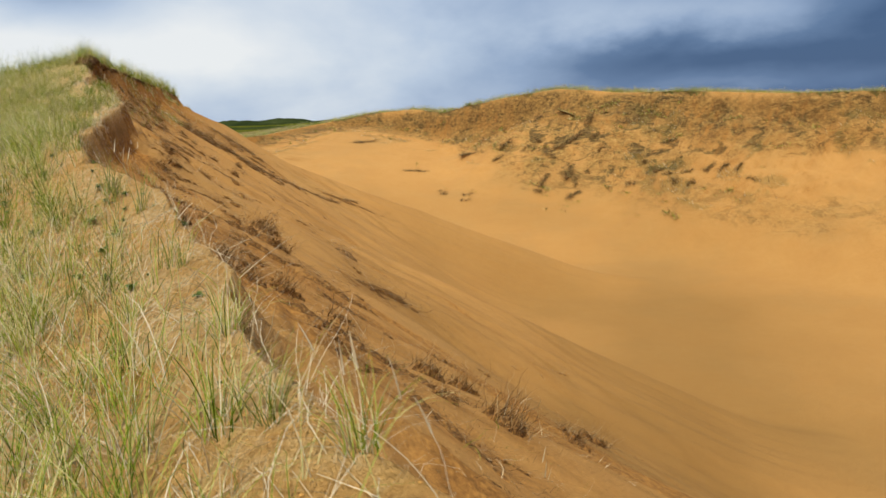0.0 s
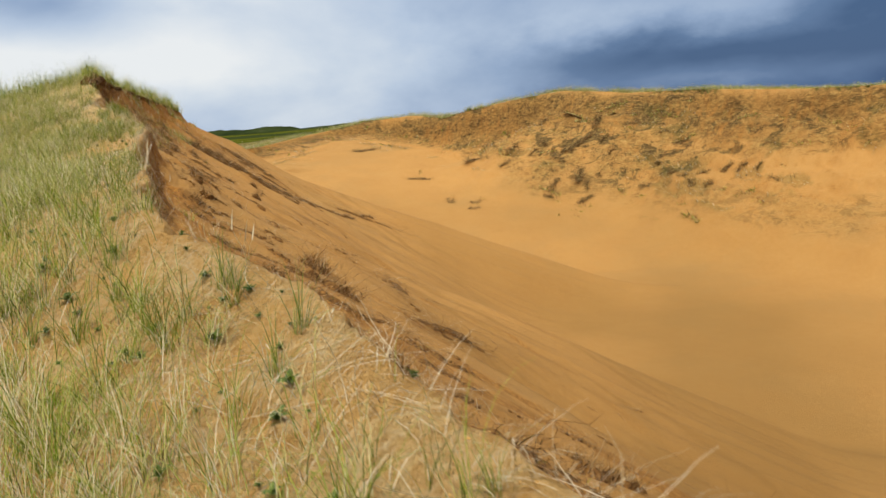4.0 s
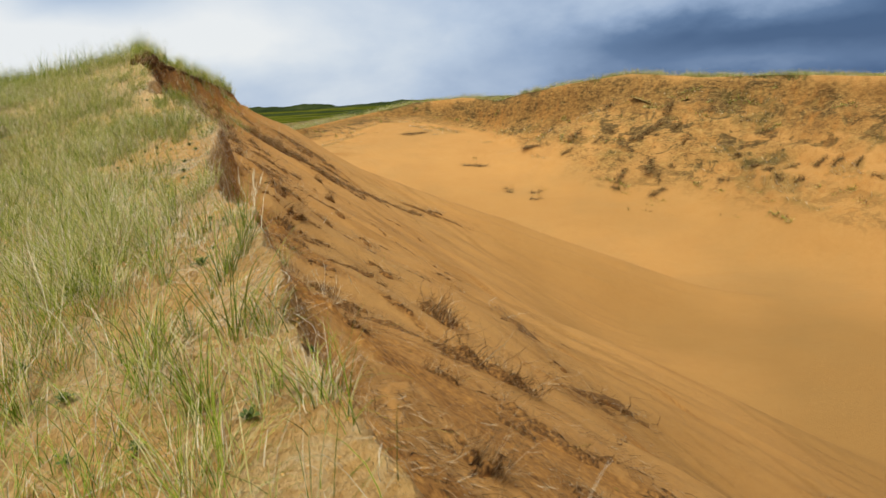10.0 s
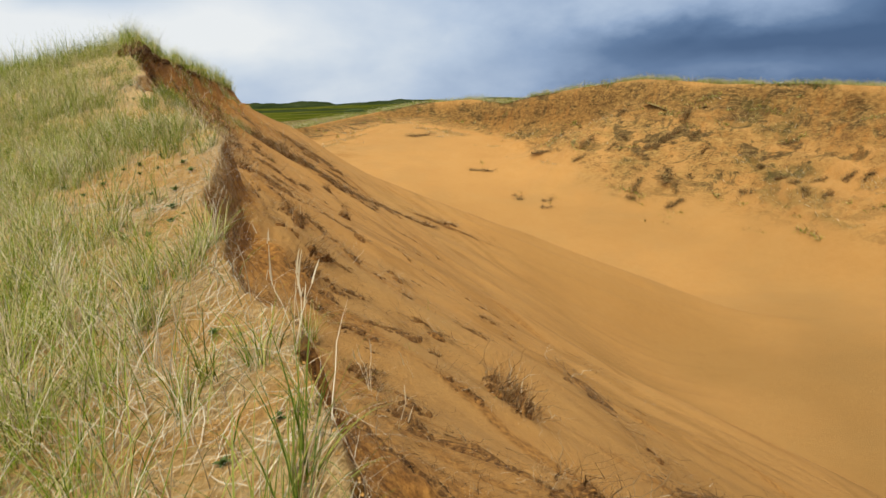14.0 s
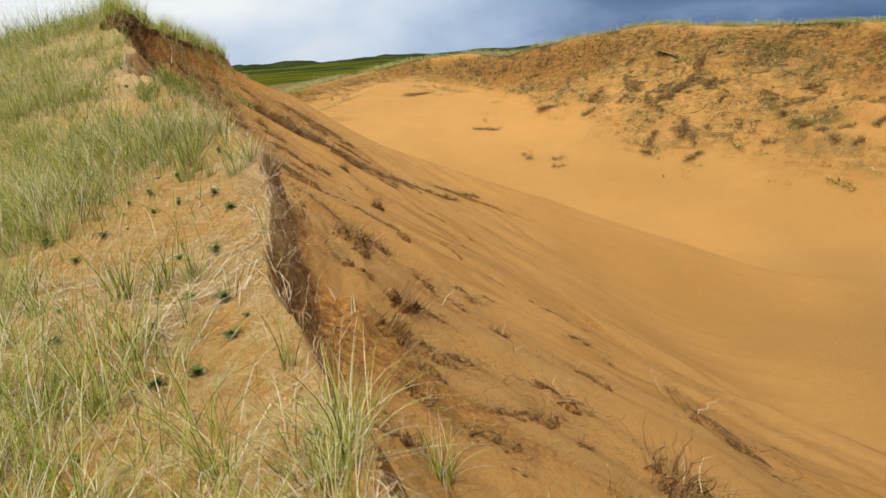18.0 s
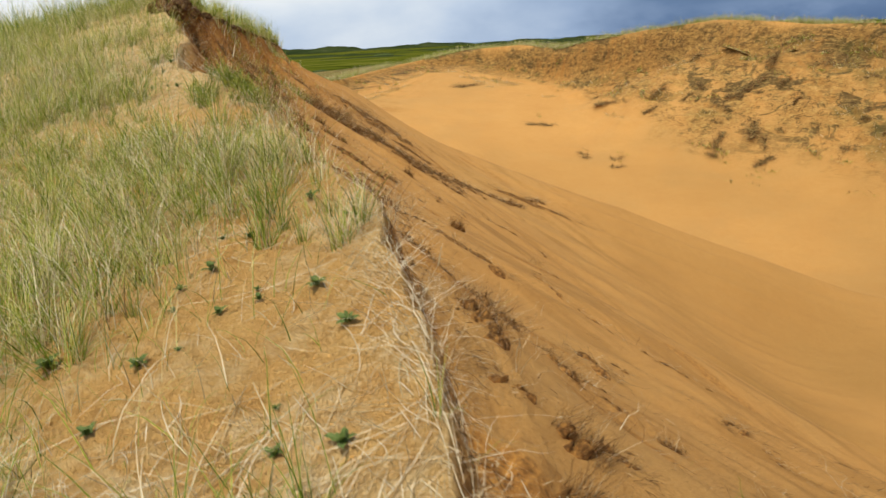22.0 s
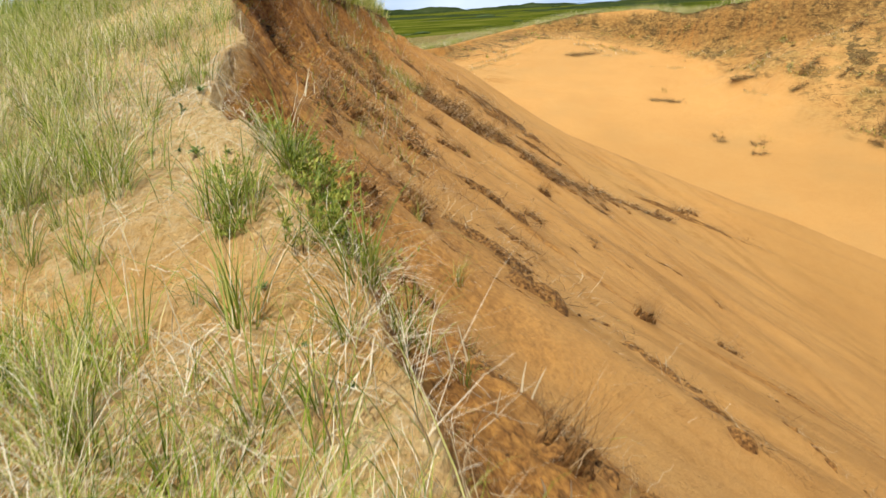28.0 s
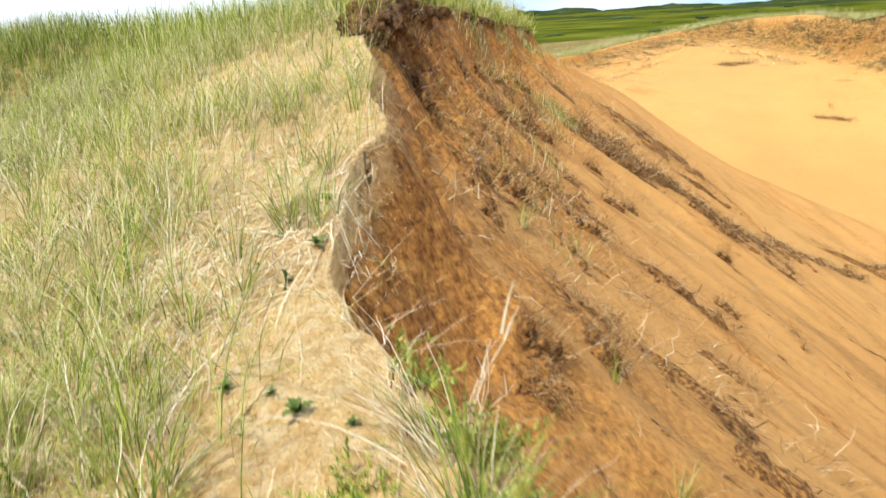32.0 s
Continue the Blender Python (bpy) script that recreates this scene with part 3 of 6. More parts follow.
def build_ground():
    ys = sorted(-v for v in growing(4.0, 400, 2.0, 1.35)) + [-2.0, 0.0, 1.5] + spaced([(2.5, 9, 0.06), (9, 34, 0.05), (34, 48, 0.10), (48, 60, 0.28), (60, 108, 0.24), (108, 130, 1.2)]) + growing(130, 2600, 4, 1.25)
    ds = sorted(-v for v in growing(7.0, 2500, 0.25, 1.12)) + spaced([(-7, -3, 0.14), (-3, -0.1, 0.055), (-0.1, 0.9, 0.028), (0.9, 3.5, 0.05), (3.5, 12, 0.10), (12, 20, 0.25), (20, 56, 0.26)]) + growing(56, 2500, 0.6, 1.15)
    ys, ds = np.array(sorted(set(np.round(ys, 4)))), np.array(sorted(set(np.round(ds, 4))))
    D, Y = np.meshgrid(ds, ys)
    X = edge_x(Y[:, 0])[:, None] + D
    Z, soil, turf = relief(X, Y)
    q, zc, way = crest_distance(X, Y, True)
    # how far the torn, rooty ground reaches down the bank, along its rim
    reach = np.interp(way, [100, 131, 135, 138, 141, 147, 155, 162, 169, 174, 180, 195, 201, 215], [3.6, 3.6, 3.8, 7.5, 10.0, 10.8, 11.3, 9.3, 5.6, 3.8, 3.6, 5.0, 5.0, 4.0])
    ragged = q + (0.25 + 0.5 * reach) * fbm(X, Y, 5, 5, 0.62)
    bank = step(-0.3, 0.6, q) * (1 - step(0.72 * reach, 1.08 * reach, ragged)) * (D > 0)
    belt = step(6.5, 7.5, q + 2 * fbm(X, Y, 4, 3)) * (1 - step(9.0, 10.5, q + 2 * fbm(X, Y, 4, 3))) * (way > 120) * (way < 140) * 0.35
    bank = np.maximum(bank, belt * (D > 0))
    # band under the turf edge that gets the brown with painted-in shade
    rim = step(-0.2, 0.3, q) * (1 - step(0.25 * np.minimum(reach, 5), 0.8 * np.minimum(reach, 5), q + 2.5 * fbm(X, Y, 2.5, 4, 0.6))) * (D > 0) * 0.9
    crust = (1 - step(-0.05, 0.30, D + 0.25 * fbm(X, Y, 0.5, 3))) * (Y < 60)
    # paler sand on the saddle before the brow, its overexposed brightness painted into the colour
    pale = np.clip(0.85 * step(23.2, 24.8, Y + 1.2 * fbm(X, Y, 1.2, 4)) * (1 - step(30, 33, Y)) * (D > -4), 0, 1)
    run = Y + 0.62 * D + 1.0 * fbm(X, Y, 2.4, 4, 0.6)
    streak = step(0.02, 0.20, fbm(run * 1.0, D * 0.24, 0.42, 4, 0.65) + 0.35 * fbm(X, Y, 5, 2)) * step(0.4, 2.0, D) * (1 - step(11, 16, D)) * (Y < 55)
    # broad darker zones: the slope's foot, the lower slope, then the floor
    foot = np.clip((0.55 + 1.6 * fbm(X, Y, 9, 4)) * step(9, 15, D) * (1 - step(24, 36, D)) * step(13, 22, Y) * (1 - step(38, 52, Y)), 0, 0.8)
    dark_sand = np.clip(foot + (0.35 + 0.35 * (1 - step(14, 26, Y)) + 1.7 * fbm(X * 0.25 + Y * 0.5, X - Y * 0.2, 3.0, 4)) * step(2.5, 7.5, D) * (1 - step(13, 20, D)) * (1 - 0.8 * step(17, 27, Y)), 0, 1)
    dark_sand = np.clip(dark_sand + (0.34 + 0.9 * fbm(X, Y, 14, 3)) * step(9, 17, D) * (1 - step(34, 46, D)) * (1 - step(60, 80, Y)), 0, 1)
    flat = (Z < PLAIN + 5.0) & ((X < -40) | (Y > 118) | (X > 90))
    mi = (flat[:-1, :-1] & flat[1:, 1:]).astype(np.int32)
    me = grid_mesh("ground", X, Y, Z, [SAND, MEADOW], (("soil", soil), ("turf", turf), ("dark_sand", dark_sand), ("crust", crust), ("bank", bank), ("rim", rim), ("streak", streak), ("pale", pale)), mi)
    return tagged(new("ground", me), "wind-blown orange sand dune ridge and hollow with grass-grown side", "dune", kind="structure")


ground = build_ground()


def build_distance():
    # low wooded hills along the horizon
    for k, (cx, w, hgt, label) in enumerate(((-640, 330, 27, "low dark heath hill far across the plain"), (-250, 260, 21, "low wooded rise far across the plain"), (190, 420, 14, "long low dark rise on the horizon"), (-1500, 700, 16, "long low dark rise on the horizon"), (900, 600, 14, "long low dark rise on the horizon"))):
        u = np.linspace(-1, 1, 90)
        v = np.linspace(-1, 1, 14)
        V, U = np.meshgrid(v, u, indexing="ij")
        X, Y = cx + U * w, 2480 + V * 120
        Z = PLAIN - 3 + (hgt * (1 - U**2) ** 1.2 * (0.75 + 1.3 * fbm(X, Y * 0 + k * 31.0, 130, 5, 0.6)) + 6.0 * fbm(X, Y, 26, 3)) * (1 - V**2)
        ob = new("backdrop_hill", grid_mesh("backdrop_hill", X, Y, Z, [HILL]))
        tagged(ob, label, "hill", kind="structure")
    # darker heath rising a little in the middle distance
    for k, (cx, cy, w, dp, hgt) in enumerate(((-420, 1350, 420, 190, 5.0), (60, 1600, 380, 200, 6.0), (-900, 1700, 500, 220, 7.0), (500, 1500, 380, 200, 6.0), (-160, 980, 160, 70, 2.6))):
        V, U = np.meshgrid(np.linspace(-1, 1, 16), np.linspace(-1, 1, 70), indexing="ij")
        X, Y = cx + U * w, cy + V * dp
        Z = ground_z(X, Y) - 1.5 + (hgt * (1 - U**2) * (0.8 + 1.2 * fbm(X, Y, 90, 4, 0.6)) + 2.5 * fbm(X, Y, 22, 3)) * (1 - V**2) * (1 - U**2)
        tagged(new("backdrop_heath", grid_mesh("backdrop_heath", X, Y, Z, [HILL])), "low swell of dark heath on the green plain", "heath", kind="structure")
    X, Y = np.meshgrid(np.linspace(-4200, 4200, 12), np.linspace(2590, 4700, 6))
    tagged(new("water_sea", grid_mesh("water_sea", X, Y, 0 * X + PLAIN + 0.5, [SEA])), "pale grey-blue sea at the horizon", "sea", kind="structure")


build_distance()

# ---------------------------------------------------------------- plant materials
GRASS = simple_material("marram_green", [(0.10, (0.080, 0.125, 0.008)), (0.33, (0.205, 0.280, 0.022)), (0.54, (0.345, 0.395, 0.050)), (0.74, (0.50, 0.48, 0.130)), (0.94, (0.74, 0.64, 0.32))], 3.0, 0.75, 0, spec=0.08, trans=0.28, vary=0.95)
HEATHGRASS = simple_material("dark_dune_grass", [(0.15, (0.055, 0.080, 0.012)), (0.45, (0.125, 0.165, 0.030)), (0.8, (0.26, 0.27, 0.085))], 1.2, 0.8, 0, spec=0.05, trans=0.2, vary=0.8)
DRY = simple_material("dry_straw", [(0.12, (0.29, 0.19, 0.085)), (0.40, (0.54, 0.42, 0.235)), (0.80, (0.84, 0.74, 0.52))], 5.0, 0.6, 0, spec=0.3, trans=0.2, vary=0.9)
FRESH = simple_material("fresh_blade", [(0.15, (0.100, 0.150, 0.012)), (0.5, (0.225, 0.27, 0.030)), (0.85, (0.42, 0.40, 0.085))], 4.0, 0.55, 0, spec=0.25, trans=0.3, vary=0.8)
LEAF = simple_material("rosette_leaf", [(0.2, (0.075, 0.115, 0.020)), (0.5, (0.135, 0.185, 0.040)), (0.8, (0.24, 0.28, 0.09))], 20.0, 0.6, 0.2, 0.002, spec=0.3, trans=0.15, vary=0.5)
WILLOW = simple_material("willow_leaf", [(0.2, (0.115, 0.175, 0.012)), (0.5, (0.26, 0.315, 0.030)), (0.85, (0.47, 0.45, 0.080))], 12.0, 0.5, 0.1, 0.002, spec=0.4, trans=0.25, vary=0.8)
ROOT = simple_material("dead_root", [(0.2, (0.050, 0.025, 0.008)), (0.5, (0.155, 0.080, 0.025)), (0.8, (0.40, 0.235, 0.085))], 9.0, 0.85, 0.3, 0.003, vary=0.8)
GREYROOT = simple_material("bleached_root", [(0.2, (0.25, 0.145, 0.055)), (0.5, (0.47, 0.325, 0.155)), (0.8, (0.70, 0.56, 0.34))], 9.0, 0.85, 0.2, 0.003, vary=0.8)
HUMUS = simple_material("root_soil", [(0.32, (0.055, 0.026, 0.009)), (0.47, (0.165, 0.078, 0.023)), (0.63, (0.40, 0.20, 0.052))], 26.0, 0.95, 0.6, 0.008)
PEAT = simple_material("dark_peat", [(0.30, (0.040, 0.021, 0.010)), (0.46, (0.125, 0.066, 0.024)), (0.64, (0.30, 0.165, 0.055))], 14.0, 0.95, 0.9, 0.03)
TURFTOP = simple_material("turf_slab", [(0.25, (0.10, 0.065, 0.026)), (0.42, (0.25, 0.165, 0.060)), (0.58, (0.34, 0.26, 0.09)), (0.78, (0.52, 0.37, 0.15))], 5.0, 0.95, 0.7, 0.03)
DARKLEAF = simple_material("heath_scrub", [(0.3, (0.035, 0.055, 0.012)), (0.6, (0.06, 0.085, 0.02)), (0.8, (0.10, 0.125, 0.03))], 0.6, 0.95, 0, vary=0.5)
PETAL = simple_material("violet_petal", [(0.3, (0.030, 0.012, 0.060)), (0.7, (0.10, 0.05, 0.16))], 60.0, 0.6, 0)


# ---------------------------------------------------------------- strips: blades, stalks, roots
def strips(base, heading, length, width, lean, bend, segs=3, r=None, kink=0.0, taper=0.9):
    """Tapering ribbons from each base: they start lean radians off the vertical towards heading and droop by bend more along their length."""
    r = r or rng
    n = len(base)
    t = np.linspace(0, 1, segs + 1)
    ang = lean[:, None] + bend[:, None] * t[None] ** 1.3
    if kink:
        ang = ang + kink * (r.random((n, segs + 1)) - 0.5) * (t[None] > 0)
    seg = length[:, None] / segs
    hor = np.concatenate([np.zeros((n, 1)), np.cumsum(np.sin(ang[:, :-1]) * seg, 1)], 1)
    ver = np.concatenate([np.zeros((n, 1)), np.cumsum(np.cos(ang[:, :-1]) * seg, 1)], 1)
    swing = heading[:, None] + (kink * 1.2 * np.cumsum(r.random((n, segs + 1)) - 0.5, 1) if kink else 0)
    cx, cy = np.cos(swing), np.sin(swing)
    mid = base[:, None, :] + np.stack([hor * cx, hor * cy, ver], -1)
    turn = heading + math.pi / 2 + (r.random(n) - 0.5) * 1.6
    side = np.stack([np.cos(turn), np.sin(turn), 0 * turn], -1)[:, None, :]
    w = width[:, None] * (1 - taper * t[None] ** 1.6) * 0.5
    a, b = mid - side * w[..., None], mid + side * w[..., None]
    return np.stack([a, b], 2)          # n, segs+1, 2, 3


def strips_mesh(name, groups, mats):
    """One mesh from several sets of strips, each with a material index."""
    co, faces, mi, start = [], [], [], 0
    for s, m in groups:
        n, k = s.shape[:2]
        co.append(s.reshape(-1, 3))
        i = (np.arange(n)[:, None] * (2 * k) + np.arange(k - 1)[None] * 2).ravel() + start
        faces.append(np.stack([i, i + 1, i + 3, i + 2], -1))
        mi.append(np.full(len(i), m))
        start += n * k * 2
    co, faces, mi = np.concatenate(co).astype(np.float32), np.concatenate(faces).astype(np.int32), np.concatenate(mi).astype(np.int32)
    me = bpy.data.meshes.new(name)
    me.vertices.add(len(co))
    me.vertices.foreach_set("co", co.ravel())
    me.loops.add(faces.size)
    me.loops.foreach_set("vertex_index", faces.ravel())
    me.polygons.add(len(faces))
    me.polygons.foreach_set("loop_start", (np.arange(len(faces)) * 4).astype(np.int32))
    me.polygons.foreach_set("material_index", mi)
    me.polygons.foreach_set("use_smooth", np.ones(len(faces), bool))
    for m in mats:
        me.materials.append(m)
    me.update()
    me.validate()
    return me


WIND = math.atan2(0.75, -0.25)


def headings(n, r, spread=1.0):
    return np.where(r.random(n) < 0.45, WIND + r.normal(0, 0.9 * spread, n), r.random(n) * 2 * math.pi)


def part(name, me, parent, label=""):
    ob = new(name, me)
    ob.parent = parent
    if label:
        ob["label"] = label
    if name in ("stem", "foliage", "dead_foliage", "root_tangle", "fibre_tangle"):
        ob["kind"] = "stuff"
    return ob


def thing(name, label, category, group="", kind=""):
    ob = bpy.data.objects.new(name, None)
    ob.empty_display_size = 0.1
    scene.collection.objects.link(ob)
    return tagged(ob, label, category, group, kind)


def stand(x, y, turn=0.0, size=1.0, sink=0.0, tilt=None):
    """A pose on the ground there, turned and (if tilt) laid to the slope."""
    e = 0.25
    zs = ground_z(np.array([x, x + e, x - e, x, x]), np.array([y, y, y, y + e, y - e])) if tilt else ground_z(x, y)
    m = Matrix.Translation((x, y, float(zs[0]) - sink))
    if tilt:
        n = Vector((-float(zs[1] - zs[2]) / (2 * e), -float(zs[3] - zs[4]) / (2 * e), 1)).normalized()
        q = Vector((0, 0, 1)).rotation_difference(Vector((0, 0, 1)).lerp(n, tilt).normalized())
        m = m @ q.to_matrix().to_4x4()
    return m @ Matrix.Rotation(turn, 4, "Z") @ Matrix.Scale(size, 4)


def place(ob, m):
    """Copy a thing to a pose that may carry a size."""
    loc, rot, sc = m.decompose()
    c = copy_thing(ob, Matrix.LocRotScale(loc, rot, None))
    c.scale = sc
    return c


def set_at(ob, m):
    loc, rot, sc = m.decompose()
    ob.matrix_basis = Matrix.LocRotScale(loc, rot, sc)


# ---------------------------------------------------------------- the grass-grown side
# where the grass stands thick close to the walk: x, y, reach
GRASS_PATCHES = [(-12.07, 20.75, 0.5), (-11.52, 20.5, 0.4), (-11.89, 19.83, 0.35), (-11.17, 20.88, 0.2), (-9.5, 15.31, 0.5), (-8.48, 13.51, 0.3), (-8.47, 13.02, 0.3), (-8.91, 14.85, 0.3), (-7.96, 12.44, 0.25), (-6.73, 10.95, 0.4), (-5.38, 8.95, 0.25), (-4.41, 6.61, 0.25), (-3.85, 5.62, 0.2), (-13.54, 24.43, 0.45), (-14.01, 24.84, 0.5), (-11.51, 20.7, 0.35), (-11.22, 20.42, 0.25), (-11.17, 20.1, 0.22), (-10.93, 19.99, 0.1), (-7.31, 10.45, 0.3), (-6.89, 9.89, 0.22), (-6.82, 9.71, 0.2), (-10.14, 17.12, 0.2), (-10.72, 18.08, 0.25), (-9.83, 16.76, 0.12)]

GRASS_PATCHES_2 = [(-11.28, 20.76, 0.42), (-11.2, 21.5, 0.42), (-10.53, 21.22, 0.42), (-12.18, 21.39, 0.42), (-11.84, 20.38, 0.42), (-10.83, 21.77, 0.42), (-11.25, 19.38, 0.42), (-13.94, 24.8, 0.42), (-14.69, 26.24, 0.42), (-13.3, 24.27, 0.42), (-14.46, 25.49, 0.42), (-11.49, 19.78, 0.42), (-11.66, 21.62, 0.42), (-8.53, 14.01, 0.42), (-9.63, 15.67, 0.42), (-8.83, 15.71, 0.42), (-8.11, 13.18, 0.42), (-6.74, 9.83, 0.42), (-7.78, 11.66, 0.42), (-5.71, 8.18, 0.42), (-5.35, 7.51, 0.42), (-10.15, 16.01, 0.42), (-9.71, 16.78, 0.42)]


def scatter_grass():
    r = np.random.default_rng(21)

    def sow(n, y0, y1, d0, d1, power=1.0):
        y = r.uniform(y0, y1, n)
        dl = d0 + (d1 - d0) * r.random(n) ** power
        x = edge_x(y) - dl
        return x, y, dl

    sets = []
    # close to the walk
    x, y, dl = sow(430000, 1.5, 33, 0.05, 9.0, 1.25)
    patch = fbm(x, y, 1.1, 4, 0.6) + 0.6 * fbm(x, y, 4.5, 2)
    keep = np.clip(step(0.2, 1.7, dl + 1.6 * patch) * 0.95, 0, 1)
    keep = keep * np.clip(0.52 + 2.4 * patch, 0.03, 1) + 0.012
    bare = np.exp(-(((y - 9.9) / 2.9) ** 4)) * (dl < 2.1 + 1.6 * fbm(x, y, 1.0, 3)) + np.exp(-(((y - 18.4) / 2.2) ** 4)) * (dl < 1.7 + 1.2 * fbm(x, y, 1.0, 3)) + 1.0 * np.exp(-(((y - 25.0) / 2.1) ** 4)) * (dl < 1.75 + 1.5 * fbm(x, y, 1.0, 3)) + np.exp(-(((y - 23.3) / 0.6) ** 2)) * (dl < 0.8)
    keep = keep * (1 - 0.93 * np.clip(bare, 0, 1))
    keep = np.maximum(keep, 0.75 * step(25.6, 27.6, y + 0.5 * dl) * np.clip(0.45 + 3.0 * patch, 0.03, 1))
    keep = np.maximum(keep, 0.7 * step(28.2, 29.6, y) * np.clip(0.7 + 2.0 * patch, 0.1, 1))
    for px, py, rad in GRASS_PATCHES + GRASS_PATCHES_2:
        keep = keep + 0.6 * np.exp(-((x - px) ** 2 + (y - py) ** 2) / rad**2)
    ok = r.random(len(x)) < keep
    x, y, dl = x[ok], y[ok], dl[ok]
    # blades gather in tufts
    cell = 0.30
    cxi, cyi = np.floor(x / cell), np.floor(y / cell)
    jx, jy = vnoise(cxi * 7.31, cyi * 3.17), vnoise(cxi * 2.77 + 50, cyi * 9.13)
    grown, dead = vnoise(cxi * 5.11 + 20, cyi * 6.37 + 9), vnoise(cxi * 3.93 + 71, cyi * 4.71 + 33)
    pull = np.where(r.random(len(x)) < 0.70, 0.56, 0.05)
    fx, fy = x - (cxi + jx) * cell, y - (cyi + jy) * cell
    x = x - pull * fx
    y = y - pull * fy
    n = len(x)
    b = np.stack([x, y, ground_z(x, y) - 0.02], -1)
    tall = (0.72 + 0.55 * fbm(x, y, 2.0, 3)) * (0.55 + 0.85 * grown)
    ln = tall * (0.28 + 0.54 * r.random(n) ** 1.2)
    away = np.where(r.random(n) < 0.45, np.arctan2(fy, fx) + r.normal(0, 0.6, n), headings(n, r))
    spread_out = np.hypot(fx, fy) / cell
    s = strips(b, away, ln, r.uniform(0.0024, 0.0052, n), np.abs(r.normal(0, 0.38, n)) + 0.35 * spread_out, r.uniform(0.4, 2.4, n), 5, r, 0.10)
    dryb = r.random(n) < 0.03 + 0.55 * dead**1.5 + 0.22 * (ln < 0.28)
    sets += [(s[~dryb], 0), (s[dryb], 1)]
    # long dead blades that arch over the bare sand
    x, y, dl = sow(4200, 2.5, 34, -0.05, 3.2, 1.3)
    ok = r.random(len(x)) < np.clip(0.5 + 2.6 * fbm(x, y, 1.3, 3), 0.04, 1)
    x, y = x[ok], y[ok]
    n = len(x)
    b = np.stack([x, y, ground_z(x, y) - 0.02], -1)
    s = strips(b, r.random(n) * 2 * math.pi, r.uniform(0.14, 0.42, n), r.uniform(0.002, 0.004, n), r.uniform(0.6, 1.4, n), r.uniform(0.5, 1.4, n), 6, r, 0.15)
    sets += [(s, 1)]
    # farther down the lee side and up to the brow
    x, y, dl = sow(90000, 30, 47, 0.0, 22.0, 1.5)
    ok = r.random(len(x)) < np.clip(0.75 + 2.2 * fbm(x, y, 1.6, 4), 0.15, 1) * np.where((y < 31) & (dl < 1.5), 0.5, 1)
    x, y, dl = x[ok], y[ok], dl[ok]
    cell = 0.30
    cxi, cyi = np.floor(x / cell), np.floor(y / cell)
    x = x * 0.35 + 0.65 * (cxi + vnoise(cxi * 7.31, cyi * 3.17)) * cell
    y = y * 0.35 + 0.65 * (cyi + vnoise(cxi * 2.77 + 50, cyi * 9.13)) * cell
    n = len(x)
    b = np.stack([x, y, ground_z(x, y) - 0.02], -1)
    s = strips(b, headings(n, r), (0.85 + 0.9 * fbm(x, y, 1.5, 3)) * r.uniform(0.45, 1.15, n), r.uniform(0.006, 0.012, n), np.abs(r.normal(0, 0.45, n)), r.uniform(0.2, 1.5, n), 3, r)
    sets += [(s, 0)]
    x, y, dl = sow(26000, 29, 44, -2.2, 0.1, 0.8)
    ok = r.random(len(x)) < np.clip(0.02 + 3.4 * fbm(x, y, 1.3, 4, 0.6), 0.0, 1)
    x, y = x[ok], y[ok]
    n = len(x)
    s = strips(np.stack([x, y, ground_z(x, y) - 0.02], -1), r.random(n) * 2 * math.pi, r.uniform(0.15, 0.45, n), r.uniform(0.005, 0.010, n), r.uniform(0.0, 0.9, n), r.uniform(0.3, 1.5, n), 3, r)
    half = int(n * 0.75)
    sets += [(s[:half], 0), (s[half:], 1)]
    x, y, dl = sow(90000, 0, 60, 6.5, 45.0, 1.4)
    ok = r.random(len(x)) < np.clip(0.5 + 2.4 * fbm(x, y, 3.0, 4), 0.05, 1)
    x, y = x[ok], y[ok]
    n = len(x)
    b = np.stack([x, y, ground_z(x, y) - 0.03], -1)
    s = strips(b, headings(n, r), r.uniform(0.5, 1.0, n), r.uniform(0.012, 0.026, n), r.uniform(0.02, 0.4, n), r.uniform(0.2, 1.1, n), 3, r)
    beyond = (y > 27) & (x < -19.5)
    sets += [(s[~beyond], 0), (s[beyond], 2)]
    me = strips_mesh("marram_grass", sets, [GRASS, DRY, HEATHGRASS])
    tagged(new("marram_grass", me), "dense pale green marram grass mixed with straw-coloured dead blades", "grass", kind="stuff")


scatter_grass()


